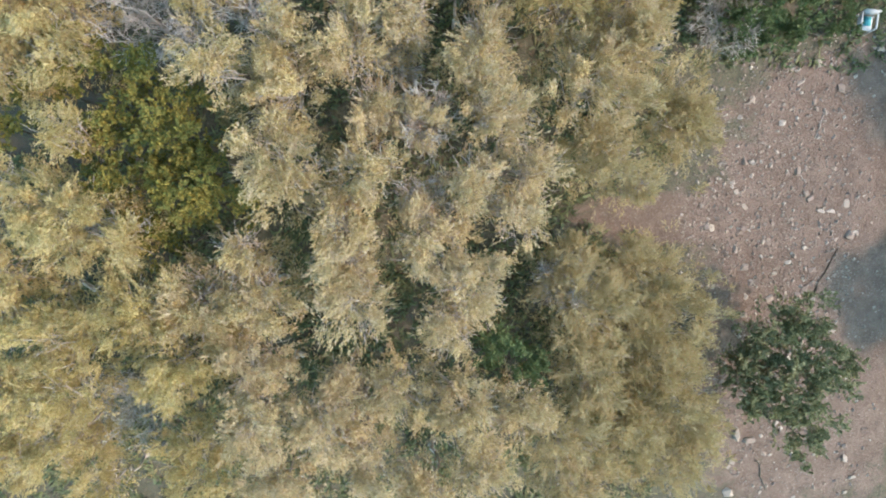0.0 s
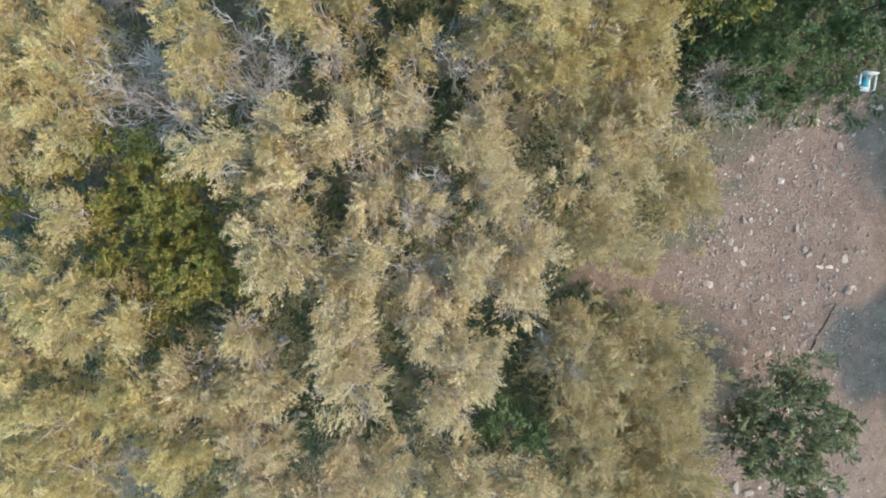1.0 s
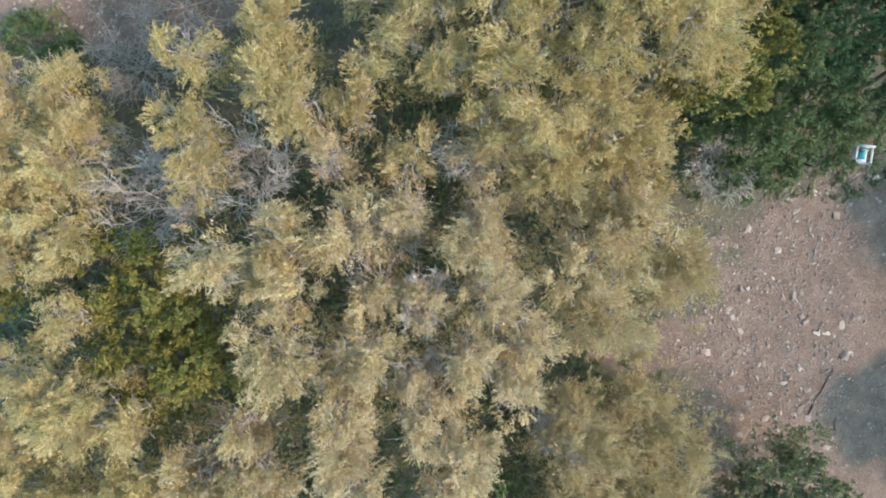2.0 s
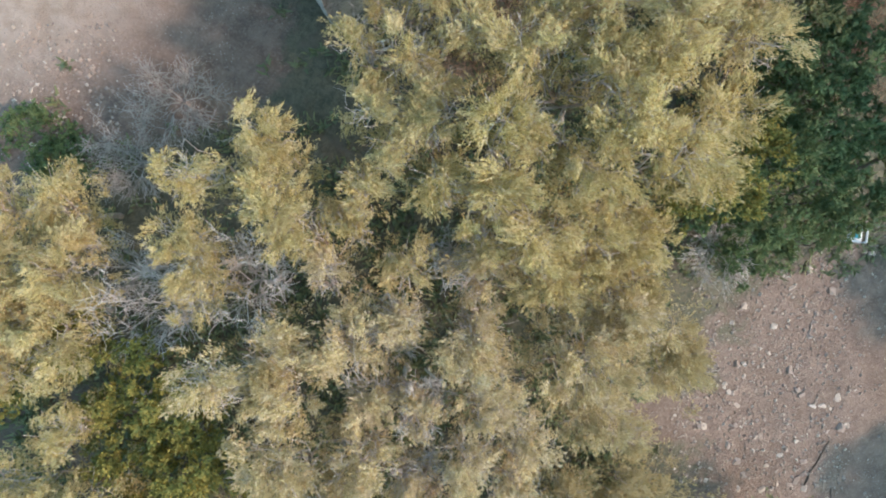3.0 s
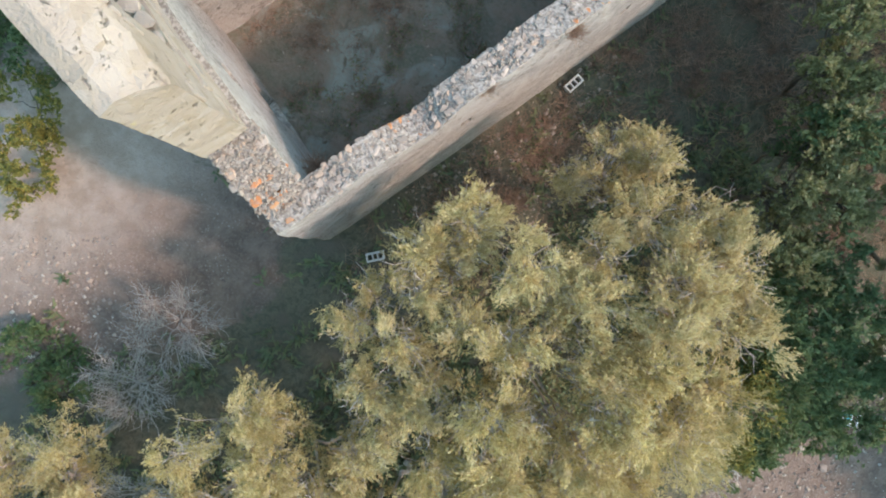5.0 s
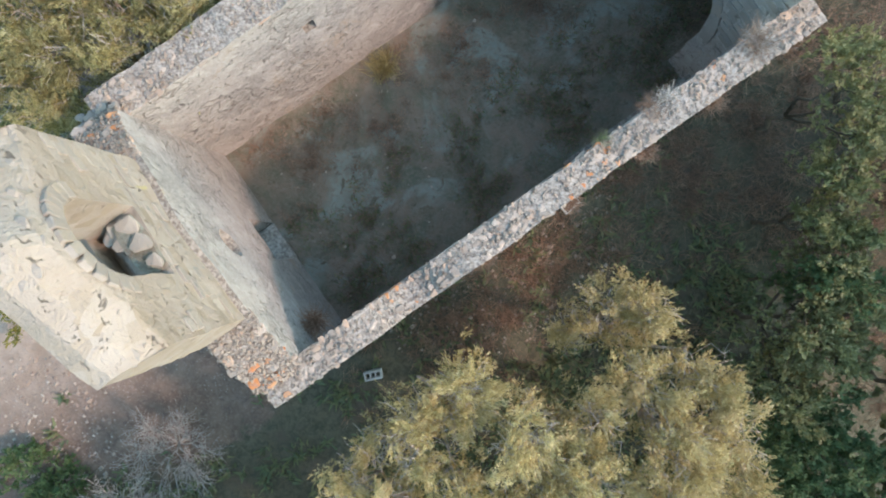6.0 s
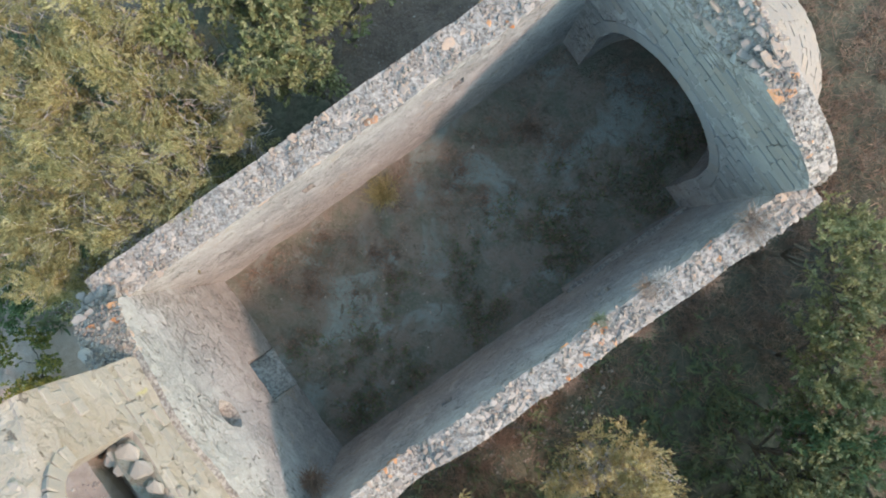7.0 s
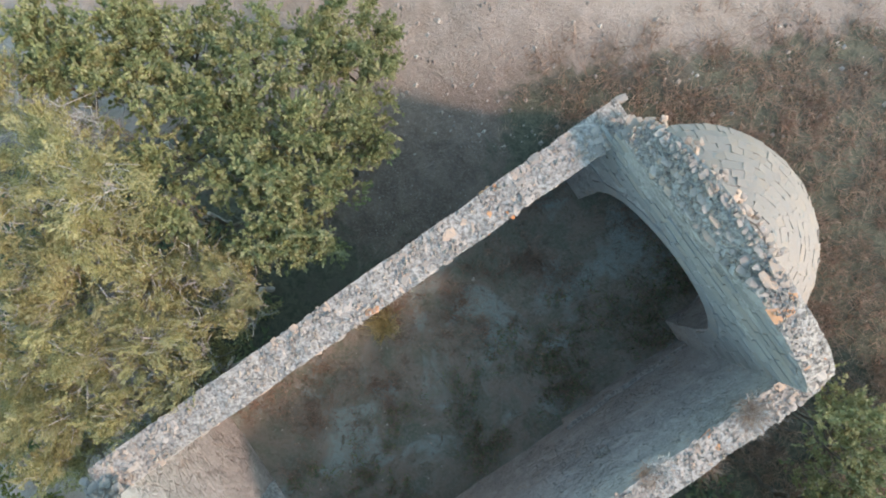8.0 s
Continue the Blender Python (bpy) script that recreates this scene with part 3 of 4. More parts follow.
olive(-7.30, 3.80, [(0.67, -0.27, 3.2, 0.72), (0.64, 0.92, 3.2, 0.83), (-0.39, -0.84, 3.0, 0.64), (-0.57, -0.01, 3.0, 0.74), (-0.36, 0.18, 3.1, 0.74)])
olive(-3.15, 2.98, [(-0.62, -0.01, 3.8, 0.59), (0.34, -0.38, 3.3, 0.80), (0.28, 0.39, 3.4, 0.71)])
olive(-1.25, 4.01, [(-0.33, -0.57, 3.2, 0.72), (0.56, -0.13, 3.0, 0.46), (-0.76, 0.81, 3.1, 0.46), (0.53, -0.12, 2.9, 0.47)])
olive(-2.06, 1.11, [(-0.75, 0.33, 3.3, 0.89), (0.63, 0.29, 3.0, 0.74), (0.12, -0.62, 2.7, 0.66)])
olive(0.75, 2.84, [(-0.24, 0.49, 3.0, 0.74), (0.24, -0.48, 2.8, 0.75)])
olive(2.98, 3.46, [(-0.43, -0.38, 2.6, 1.05), (0.43, 0.39, 2.6, 0.86)])
olive(0.46, 0.90, [(-0.02, 0.36, 2.6, 0.67), (1.08, 0.60, 2.3, 0.59), (0.90, -0.29, 2.2, 0.60), (-1.19, 0.10, 2.3, 0.39), (-0.79, -0.79, 2.5, 0.77)])
olive(-6.55, 0.57, [(0.12, -0.10, 3.1, 1.00), (0.92, -0.37, 2.9, 0.65), (-1.05, 0.46, 3.0, 0.74)])
olive(-6.58, 1.95, [(0.00, 0.00, 3.0, 0.51)])
olive(-3.80, -0.62, [(0.15, 0.54, 2.7, 0.52), (-0.65, -0.32, 2.6, 0.86), (0.50, -0.23, 2.6, 0.77)])
olive(-5.81, -1.51, [(0.17, 0.48, 2.7, 0.85), (-1.09, 0.02, 2.8, 0.85), (0.93, -0.51, 2.5, 1.06)])
olive(-1.76, -0.65, [(-0.10, 0.38, 2.6, 0.67), (0.10, -0.38, 2.7, 0.76)])
olive(0.20, -1.07, [(0.14, 0.40, 2.4, 0.78), (-0.14, -0.41, 2.2, 0.60)])
olive(-3.51, -2.58, [(-0.05, 0.54, 2.4, 0.78), (0.05, -0.53, 2.4, 0.88)])
olive(-7.48, -3.10, [(0.44, 0.62, 2.6, 0.86), (0.11, -0.40, 2.4, 0.68), (0.25, -0.81, 1.2, 0.65), (-0.79, 0.60, 2.5, 0.87)])
olive(-1.94, -3.33, [(-0.39, 0.06, 2.2, 0.70), (-0.06, 0.76, 1.8, 0.62), (0.44, -0.83, 1.7, 0.83)])
olive(-0.35, -2.87, [(-0.62, 0.20, 1.8, 0.72), (0.62, -0.19, 1.9, 0.92)])
olive(1.08, -3.75, [(0.39, 0.55, 1.4, 0.75), (-0.39, -0.55, 1.6, 0.63)])
olive(-4.85, -3.98, [(0.00, 0.00, 1.9, 0.92)])
broom(3.57, 1.58, [(-0.55, 0.33, 1.6, 0.89), (0.40, -0.23, 0.9, 0.52)])
broom(5.00, 2.81, [(-0.33, 0.23, 0.9, 1.07), (0.33, -0.23, 0.4, 0.74)])
broom(2.83, -1.45, [(0.05, 0.12, 0.9, 1.07), (0.19, -1.24, 0.8, 1.08), (-0.24, 1.13, 0.7, 0.84)])
broom(4.44, -0.66, [(0.29, -0.20, 0.0, 1.15), (-0.35, 0.25, 0.1, 0.75)])
broom(4.79, -1.91, [(0.00, 0.00, 0.0, 1.40)])
broom(4.44, -3.83, [(0.55, 0.42, -0.2, 1.43), (-0.56, -0.42, 0.2, 1.26)])
broom(5.44, -4.83, [(0.00, 0.00, -0.4, 0.92)])
broom(2.34, -4.05, [(0.00, 0.00, 0.8, 0.96)])
ivy(-6.43, 2.81, [(-0.31, 0.56, 2.5, 0.67), (0.50, 0.38, 2.5, 0.37), (-1.43, 0.02, 2.2, 0.50), (1.01, 0.41, 2.4, 0.43), (0.50, -0.48, 2.2, 0.51), (-0.30, -0.88, 2.0, 0.51)])
ivy(-5.12, 1.49, [(0.16, 0.68, 2.5, 0.86), (0.22, -0.44, 2.4, 0.74), (-0.87, -0.33, 2.2, 0.63), (0.49, 0.09, 2.2, 0.50)])
ivy(-4.16, 0.75, [(0.00, 0.00, 2.2, 0.56)])
holm(7.99, -2.59, [(-0.09, 0.53, -1.0, 0.83), (0.62, 1.04, -1.1, 0.76), (-0.29, -0.66, -1.1, 0.97), (0.62, -0.61, -0.9, 1.09), (-0.85, -0.31, -1.3, 0.70)])
holm(8.60, -4.36, [(0.00, 0.00, -1.3, 0.84)])
holm(9.40, -2.77, [(0.00, 0.00, -1.3, 0.70)])
olive(-7.01, 5.84, [(0.30, 0.29, 3.0, 0.56), (0.42, -0.31, 2.6, 0.49), (-0.72, 0.01, 3.0, 0.65)])
olive(-3.33, 6.49, [(0.40, 0.46, 3.7, 0.61), (0.49, -0.32, 3.7, 0.78), (-0.90, -0.15, 3.7, 0.52)])
olive(-1.80, 5.73, [(-0.75, -0.23, 3.5, 0.62), (0.27, -0.19, 3.2, 0.46), (0.48, 0.41, 3.4, 0.54)])
olive(-4.30, 4.90, [(-0.12, 0.36, 3.3, 0.64), (0.11, -0.36, 3.2, 0.64)])
olive(-0.67, 7.62, [(-0.51, -0.18, 3.8, 0.52), (0.53, -0.51, 4.0, 0.50), (-0.17, -0.84, 3.7, 0.52), (0.15, 0.62, 4.0, 0.51), (-0.66, 0.88, 3.7, 0.44), (0.66, 0.02, 3.9, 0.43)])
olive(0.63, 6.17, [(-0.69, 0.06, 3.8, 0.52), (0.34, 0.94, 4.5, 0.71), (0.31, -0.09, 4.1, 0.67), (0.04, -0.90, 3.2, 0.46)])
olive(1.97, 7.16, [(-0.47, -0.28, 4.2, 0.41), (0.45, -0.77, 4.2, 0.66), (0.84, -0.05, 4.7, 0.70), (-0.83, 1.09, 4.4, 0.57)])
olive(3.93, 6.75, [(-0.21, -0.01, 4.4, 0.72), (0.64, 0.62, 4.0, 0.67), (-0.46, -1.43, 2.8, 0.76), (0.59, -0.38, 3.2, 0.64), (-0.58, 1.19, 4.6, 0.64)])
olive(2.50, 4.94, [(0.13, 0.58, 3.4, 0.81), (-0.98, 0.37, 3.6, 0.70), (1.14, -0.37, 2.3, 0.60), (-0.46, -0.39, 2.8, 0.76), (0.16, -0.19, 2.6, 0.68)])
olive(-0.62, 4.82, [(0.00, 0.00, 3.0, 0.56)])
olive(0.03, 9.37, [(-0.28, 0.29, 4.3, 0.58), (-0.29, -0.28, 4.1, 0.42), (0.62, 0.86, 4.4, 0.57), (0.47, 0.23, 4.1, 0.42), (0.47, -0.79, 4.2, 0.50), (-1.02, -0.33, 3.6, 0.36)])
olive(2.12, 9.15, [(-0.68, 0.38, 4.6, 0.64), (0.55, 0.44, 4.2, 0.59), (0.36, -0.33, 4.6, 0.64), (-0.22, -0.48, 4.3, 0.50)])
olive(3.40, 10.79, [(0.25, 0.48, 3.6, 0.62), (-0.41, 0.54, 3.4, 0.55), (0.10, -0.58, 4.0, 0.68), (1.13, -0.63, 3.8, 0.61), (-1.05, 0.18, 3.0, 0.38)])
olive(4.31, 8.94, [(0.50, 0.41, 4.1, 0.68), (0.59, -0.44, 4.1, 0.68), (-0.68, -0.36, 4.7, 0.71), (-0.39, 0.38, 4.4, 0.65)])
olive(2.42, 8.02, [(0.00, 0.00, 4.5, 0.65)])
olive(0.95, 4.30, [(-0.35, 0.45, 2.9, 0.55), (-0.30, -0.50, 2.7, 0.52)])
olive(-0.85, 2.40, [(-0.45, 0.12, 2.7, 0.60), (0.35, -0.20, 2.6, 0.56)])
laurel(1.30, -2.25, [(-0.25, 0.20, 0.9, 0.55), (0.40, -0.15, 0.7, 0.50)])
laurel(-8.10, 14.40, [(0.00, 0.00, 1.5, 0.80), (0.75, 0.30, 1.3, 0.60), (-0.65, -0.35, 1.4, 0.65)])
ivy(-8.43, 12.24, [(0.04, 0.55, 1.1, 0.81), (-0.04, -0.55, 1.0, 0.82)])
ivy(-8.72, 11.05, [(0.00, 0.00, 0.8, 0.56)])
laurel(-8.28, 7.38, [(-0.47, 0.29, 0.6, 0.71), (0.47, -0.29, 0.6, 0.85)])
ivy(5.31, 6.51, [(0.04, -0.30, 2.5, 0.60), (-0.79, -0.38, 2.6, 0.59), (0.75, 0.67, 2.3, 0.67)])
oak(6.97, 10.87, [(-0.25, 0.00, 3.0, 0.75), (0.46, -0.43, 2.8, 0.62), (-0.35, -1.29, 2.7, 0.67), (0.08, 1.17, 3.2, 0.59), (0.03, 0.57, 3.0, 0.50), (0.48, 0.36, 3.1, 0.50), (-0.42, -0.38, 2.5, 0.42)])
laurel(7.15, 8.80, [(0.33, 0.59, 2.6, 0.73), (0.00, -0.20, 2.5, 0.63), (0.55, -0.49, 2.7, 0.62), (-0.89, 0.10, 2.4, 0.48)])
laurel(6.81, 7.57, [(-0.36, 0.53, 2.5, 0.63), (0.64, 0.01, 2.2, 0.76), (-0.27, -0.53, 2.0, 0.77)])
laurel(7.64, 6.19, [(-0.07, 0.38, 1.7, 0.68), (0.57, 1.06, 2.0, 0.66), (1.05, -0.15, 1.2, 0.59), (-0.86, -0.48, 1.0, 0.71), (0.52, -0.33, 0.6, 0.73), (-1.22, -0.50, 0.4, 0.62)])
laurel(6.86, 5.04, [(0.00, 0.00, -0.2, 0.72)])
laurel(8.92, 5.31, [(-0.59, -0.18, -1.0, 0.69), (0.59, 0.19, -1.4, 0.50)])
laurel(5.64, 6.13, [(0.00, 0.00, 0.8, 0.60)])
oak(6.93, 14.94, [(-0.29, 0.66, 4.2, 0.50), (0.07, 0.00, 4.0, 0.55), (0.23, -0.67, 3.6, 0.58)])
oak(7.13, 12.98, [(-0.01, 0.56, 3.4, 0.59), (-0.25, -0.19, 3.2, 0.55), (0.25, -0.37, 3.3, 0.59)])
laurel(7.12, 11.73, [(-0.28, 0.09, 3.1, 0.56), (0.28, -0.08, 3.2, 0.60)])
olive(-4.89, 18.59, [(0.22, 0.36, 5.6, 0.65), (-0.63, 0.98, 5.0, 0.63), (-0.09, -0.34, 4.6, 0.66), (0.49, -1.01, 4.3, 0.59)])
olive(-5.92, 17.66, [(0.05, 0.18, 4.5, 0.75), (-0.20, -0.65, 4.5, 0.50), (1.18, -0.59, 4.3, 0.51), (-0.31, 1.20, 5.0, 0.70), (-0.70, -0.15, 4.6, 0.74)])
olive(-3.58, 17.12, [(-0.18, 0.62, 4.0, 0.53), (0.43, 0.36, 4.0, 0.48), (0.57, -0.18, 3.9, 0.35), (-0.05, -0.25, 4.1, 0.52), (-0.76, -0.54, 4.4, 0.67)])
olive(-5.38, 15.88, [(0.01, 0.46, 4.5, 0.75), (1.36, -0.02, 4.2, 0.51), (-0.54, -0.42, 4.3, 0.68), (0.47, -0.42, 4.3, 0.59), (-1.32, 0.38, 4.5, 0.75)])
olive(-6.28, 14.67, [(0.15, -0.09, 4.0, 0.53), (0.52, -0.23, 3.6, 0.46), (-0.66, 0.33, 4.2, 0.77)])
olive(-3.94, 15.61, [(-0.31, -0.53, 3.9, 0.40), (0.31, 0.53, 3.9, 0.35)])
oak(-4.14, 21.00, [(0.02, 0.41, 3.8, 0.85), (1.22, 0.11, 3.9, 0.84), (0.16, -0.74, 4.1, 0.73), (-0.77, -0.37, 4.3, 0.71), (-0.65, 0.61, 4.2, 0.72)])
oak(-1.36, 21.14, [(-0.47, 0.34, 3.6, 0.86), (0.21, -0.09, 3.2, 0.60), (-0.12, -1.01, 3.5, 0.78), (0.38, 0.75, 3.0, 0.51)])
oak(-1.66, 19.63, [(0.58, 0.32, 3.0, 0.51), (-0.61, 0.30, 4.0, 0.74), (0.03, -0.63, 3.7, 0.57)])
oak(-3.25, 19.48, [(0.10, 0.63, 4.0, 0.74), (0.80, -0.42, 4.0, 0.74), (0.14, -0.18, 4.1, 0.64), (-1.03, -0.02, 4.2, 0.54)])
oak(-2.22, 18.18, [(0.08, 0.18, 3.8, 0.66), (0.44, -0.18, 3.6, 0.34), (-0.52, 0.00, 3.9, 0.56)])
oak(-5.81, 20.96, [(0.27, -0.14, 4.5, 0.78), (-0.14, 0.44, 4.5, 0.70), (-0.14, -0.30, 4.5, 0.52)])
oak(-3.98, 18.52, [(0.00, 0.00, 4.1, 0.55)])
olive(-7.93, -0.74, [(-0.01, 0.38, 2.8, 0.75), (0.01, -0.38, 2.7, 0.66)])
olive(-8.21, -3.87, [(0.00, 0.00, 2.2, 0.70)])
olive(-6.84, -4.75, [(0.00, 0.00, 1.3, 0.60)])
olive(-3.24, -4.74, [(0.00, 0.00, 1.8, 0.93)])
olive(-0.35, -4.93, [(0.00, 0.00, 1.6, 0.84)])
olive(2.86, -5.31, [(0.00, 0.00, 0.5, 0.93)])
ivy(-8.49, 2.42, [(0.00, 0.00, 2.2, 0.63)])
ivy(-8.52, 3.95, [(0.00, 0.00, 2.4, 0.74)])
ivy(-5.56, 0.23, [(0.00, 0.00, 2.0, 0.64)])
olive(-7.75, 4.91, [(0.00, 0.00, 3.1, 0.74)])
olive(-6.54, 20.25, [(0.00, 0.00, 4.8, 0.72)])

# ---------------------------------------------------------------- dead shrubs
def dead_shrub(x, y, top, r, n=11, bark=None):
    bark = bark or DEAD
    COUNT[0] += 1
    rng = random.Random(COUNT[0])
    z = height(x, y)
    shrub = tagged(new("dead_shrub"), "leafless bleached grey shrub with tangled bare twigs", "shrub", "dead shrubs")
    shrub.location = (x, y, z)
    tall = top - z
    fork = Vector((rng.uniform(-0.1, 0.1), rng.uniform(-0.1, 0.1), max(0.1, 0.45 * tall)))
    part("trunk", mesh("trunk", *tubes([bent(rng, Vector((0, 0, -0.1)), fork, 0.045, 0.03, 4, 0.05)], 6), bark, True), shrub)
    for i in range(n):
        w = 2 * math.pi * (i + rng.random() * 0.7) / n
        tip = Vector((math.cos(w) * r * rng.uniform(0.6, 1.0), math.sin(w) * r * rng.uniform(0.6, 1.0), tall * rng.uniform(0.72, 1.0)))
        limb = bent(rng, fork, tip, 0.015, 0.005, 6, 0.06)
        paths = [limb]
        for _ in range(12):
            k = rng.randint(2, 5)
            at = limb[k][0]
            d = ((tip - fork).normalized() + 0.75 * Vector((rng.gauss(0, 1), rng.gauss(0, 1), rng.gauss(0.15, 0.6)))).normalized()
            twig = bent(rng, at, at + d * r * rng.uniform(0.25, 0.55), 0.007, 0.003, 4, 0.07)
            paths.append(twig)
            for _ in range(5):
                b = twig[rng.randint(1, 3)][0]
                e = (d + 0.8 * Vector((rng.gauss(0, 1), rng.gauss(0, 1), rng.gauss(0, 0.6)))).normalized()
                paths.append(bent(rng, b, b + e * r * rng.uniform(0.15, 0.36), 0.0055, 0.0028, 3, 0.06))
        part("branch", mesh("branch", *tubes(paths, 3), bark, True), shrub)
    return shrub


dead_shrub(-3.45, 4.64, 3.3, 1.0)
dead_shrub(-5.15, 4.1, 3.0, 1.05)
dead_shrub(-6.14, 4.73, 2.1, 0.77)
dead_shrub(0.13, 5.03, 3.2, 0.52)
dead_shrub(-6.32, 6.94, 1.2, 0.99, 11, SHADED_TWIG)
dead_shrub(-5.39, 8.16, 1.0, 1.02, 11, SHADED_TWIG)
dead_shrub(-0.94, 3.5, 2.2, 0.55)
dead_shrub(6.26, 5.07, -0.3, 0.86)
dead_shrub(2.43, -0.66, 0.9, 0.67)
dead_shrub(-0.34, 0.83, 2.0, 0.51)
dead_shrub(-0.35, 2.35, 3.0, 0.60)
dead_shrub(-6.15, -3.15, 1.6, 0.80)
dead_shrub(-4.43, 18.59, 4.4, 0.38)
dead_shrub(-5.45, 19.88, 5.0, 0.39)
dead_shrub(-7.2, -3.28, 0.3, 0.82)


# taller unseen trees added past the thicket and the slope to cast shade there
for tx, ty, tz in ((9.9, 9.4, 5.0), (10.1, 11.6, 5.1), (10.0, 13.8, 5.2), (10.0, 7.2, 4.2), (14.4, 3.6, 0.6), (14.8, -2.0, 0.0)):
    plant("evergreen_oak_tree", "tall unseen evergreen oak added to shade the thicket and slope", "tree", "evergreen oaks", tx, ty, [(0, 0, tz, 1.2), (0.9, 0.7, tz - 0.3, 1.0), (0.5, -0.9, tz - 0.5, 1.0), (1.5, -0.2, tz - 0.2, 1.0), (-0.2, 0.9, tz - 0.9, 0.9), (0.1, -0.5, tz - 1.3, 1.0)], OAK, per=110, sprig=0.3, leaf=0.16, width=0.1, k=14, twigs=3, spread=0.85, skirt=2, drop=1.2, wider=1.0)


# ---------------------------------------------------------------- undergrowth and dry grass
def blades(rng, spots, leaf, width, lean, per):
    """Tufts of narrow blades; spots are (x, y, z, spread)."""
    s = np.repeat(np.array(spots), per, axis=0)
    n = len(s)
    p = s[:, :3] + np.stack([rng.normal(size=n) * s[:, 3], rng.normal(size=n) * s[:, 3], np.zeros(n)], 1)
    q = unit(np.stack([rng.normal(size=n) * lean, rng.normal(size=n) * lean, np.abs(rng.normal(size=n)) * 0.5 + 0.35], 1))
    side = unit(np.cross(q, 0.6 * rng.normal(size=(n, 3)) + np.array((0.1, 0.0, 1.0)))) * width * 0.5
    ln = (leaf * rng.uniform(0.5, 1.4, n))[:, None]
    return np.stack([p - side, p + side, p + q * ln + side * 0.2, p + q * ln - side * 0.2], 1)


def in_chapel(x, y, pad=0.0):
    v = INTO_CHAPEL @ Vector((x, y, 0))
    return -pad < v.x < 10.3 + pad and -pad < v.y < 5.5 + pad or math.hypot(v.x - 10.24, v.y - MID) < 2.1 + pad


def scatter(rng, n, box, keep):
    out = []
    for _ in range(n):
        x, y = rng.uniform(box[0], box[2]), rng.uniform(box[1], box[3])
        if rng.random() < keep(x, y):
            out.append((x, y, height(x, y) - 0.01, 0.07))
    return out


srng, snp = random.Random(77), np.random.default_rng(77)


def weedy(x, y):
    if in_chapel(x, y, 0.1):
        return 0.0
    return (1.0 - bare(x, y)) * (0.35 + 0.65 * max(0.0, min(1.0, 0.5 + 1.6 * noise.noise((x * 0.8, y * 0.8, 5.0)))))


def dry_zone(x, y):
    v = INTO_CHAPEL @ Vector((x, y, 0))
    near = math.exp(-((v.y + 1.0) / 1.3) ** 2) if 1.5 < v.x < 11 else 0.0
    east = 1.0 if v.x > 9.5 else 0.0
    return min(1.0, near + east + 0.1) * weedy(x, y)


def green_zone(x, y):
    v = INTO_CHAPEL @ Vector((x, y, 0))
    return 0.0 if v.x > 9.0 or (v.y > 5.5 and v.x > 3) or (x > 5.5 and y < 4.5) else weedy(x, y) * (0.25 if -2.5 < v.y < 6 else 1.0)


tagged(new("dry_grass", quads("dry_grass", blades(snp, scatter(srng, 15000, (-2, 8, 14, 28), dry_zone), 0.27, 0.014, 1.0, 16), STRAW)), "tangled brown dead grass and weeds round the chapel", "grass", kind="stuff")
tagged(new("undergrowth", quads("undergrowth", blades(snp, scatter(srng, 22000, (-13, -9, 13, 20), green_zone), 0.19, 0.085, 1.3, 10), WEED)), "low dark green undergrowth beneath the trees", "undergrowth", kind="stuff")
spots = []
for _ in range(3000):
    a, b = srng.uniform(0.9, 11.4), srng.uniform(0.6, 4.8)
    if a > 9.8 and math.hypot(a - 10.2, b - MID) > 1.5:
        continue
    if noise.noise((a * 0.9, b * 0.9, 2.0)) + 0.25 > srng.random() * 0.7:
        v = CHAPEL @ Vector((a, b, 0.10 + 0.25 * max(0.0, min(1.0, (a - 8.5) / 2.0))))
        spots.append((v.x, v.y, v.z, 0.06))
low = [s for s in spots if (INTO_CHAPEL @ Vector(s[:3])).y < 2.9]
tagged(new("floor_greens", quads("floor_greens", blades(snp, low, 0.10, 0.03, 1.3, 7), WEED)), "sparse green weeds along the shaded chapel floor", "weeds", kind="stuff")
tagged(new("floor_weeds", quads("floor_weeds", blades(snp, spots, 0.11, 0.014, 1.2, 14), STRAW)), "low withered weeds on the chapel floor", "weeds", kind="stuff")


def small_plant(name, label, at, r, tall, mat, n=40, width=0.007, k=9):
    """A tuft of leafy stalks at a world point."""
    COUNT[0] += 1
    nrng = np.random.default_rng(COUNT[0])
    ob = new(name, quads(name, blades(nrng, [(0, 0, -0.02, r * 0.35)] * n, tall, width, 1.0, k), mat))
    ob.location = at
    return tagged(ob, label, "plant", "wall plants")


def on_chapel(a, b, z):
    return CHAPEL @ Vector((a, b, z))


for a, b, z, r, tall, mat in ((9.15, 0.34, 4.12, 0.28, 0.3, STRAW), (9.2, 0.3, 4.12, 0.22, 0.26, DEAD), (7.55, 0.40, 4.08, 0.16, 0.2, DEAD), (7.3, 0.42, 4.05, 0.18, 0.2, STRAW), (8.2, 0.02, 3.95, 0.2, 0.24, STRAW), (6.9, -0.02, 3.9, 0.18, 0.22, STRAW), (5.5, -0.02, 3.9, 0.16, 0.2, STRAW),
                              (6.4, 0.45, 4.05, 0.1, 0.14, WEED), (3.9, 0.05, 3.9, 0.15, 0.18, STRAW)):
    small_plant("wall_plant", "small dry plant rooted in the broken wall top", on_chapel(a, b, z), r, tall, mat)
small_plant("floor_shrub", "yellow-green weed clump on the chapel floor", on_chapel(4.7, 4.55, 0.1), 0.35, 0.3, SHADY, 60, 0.016)
small_plant("floor_shrub", "withered pinkish shrub in the chapel corner", on_chapel(0.95, 0.75, 2.9), 0.2, 0.3, STRAW, 40, 0.012)

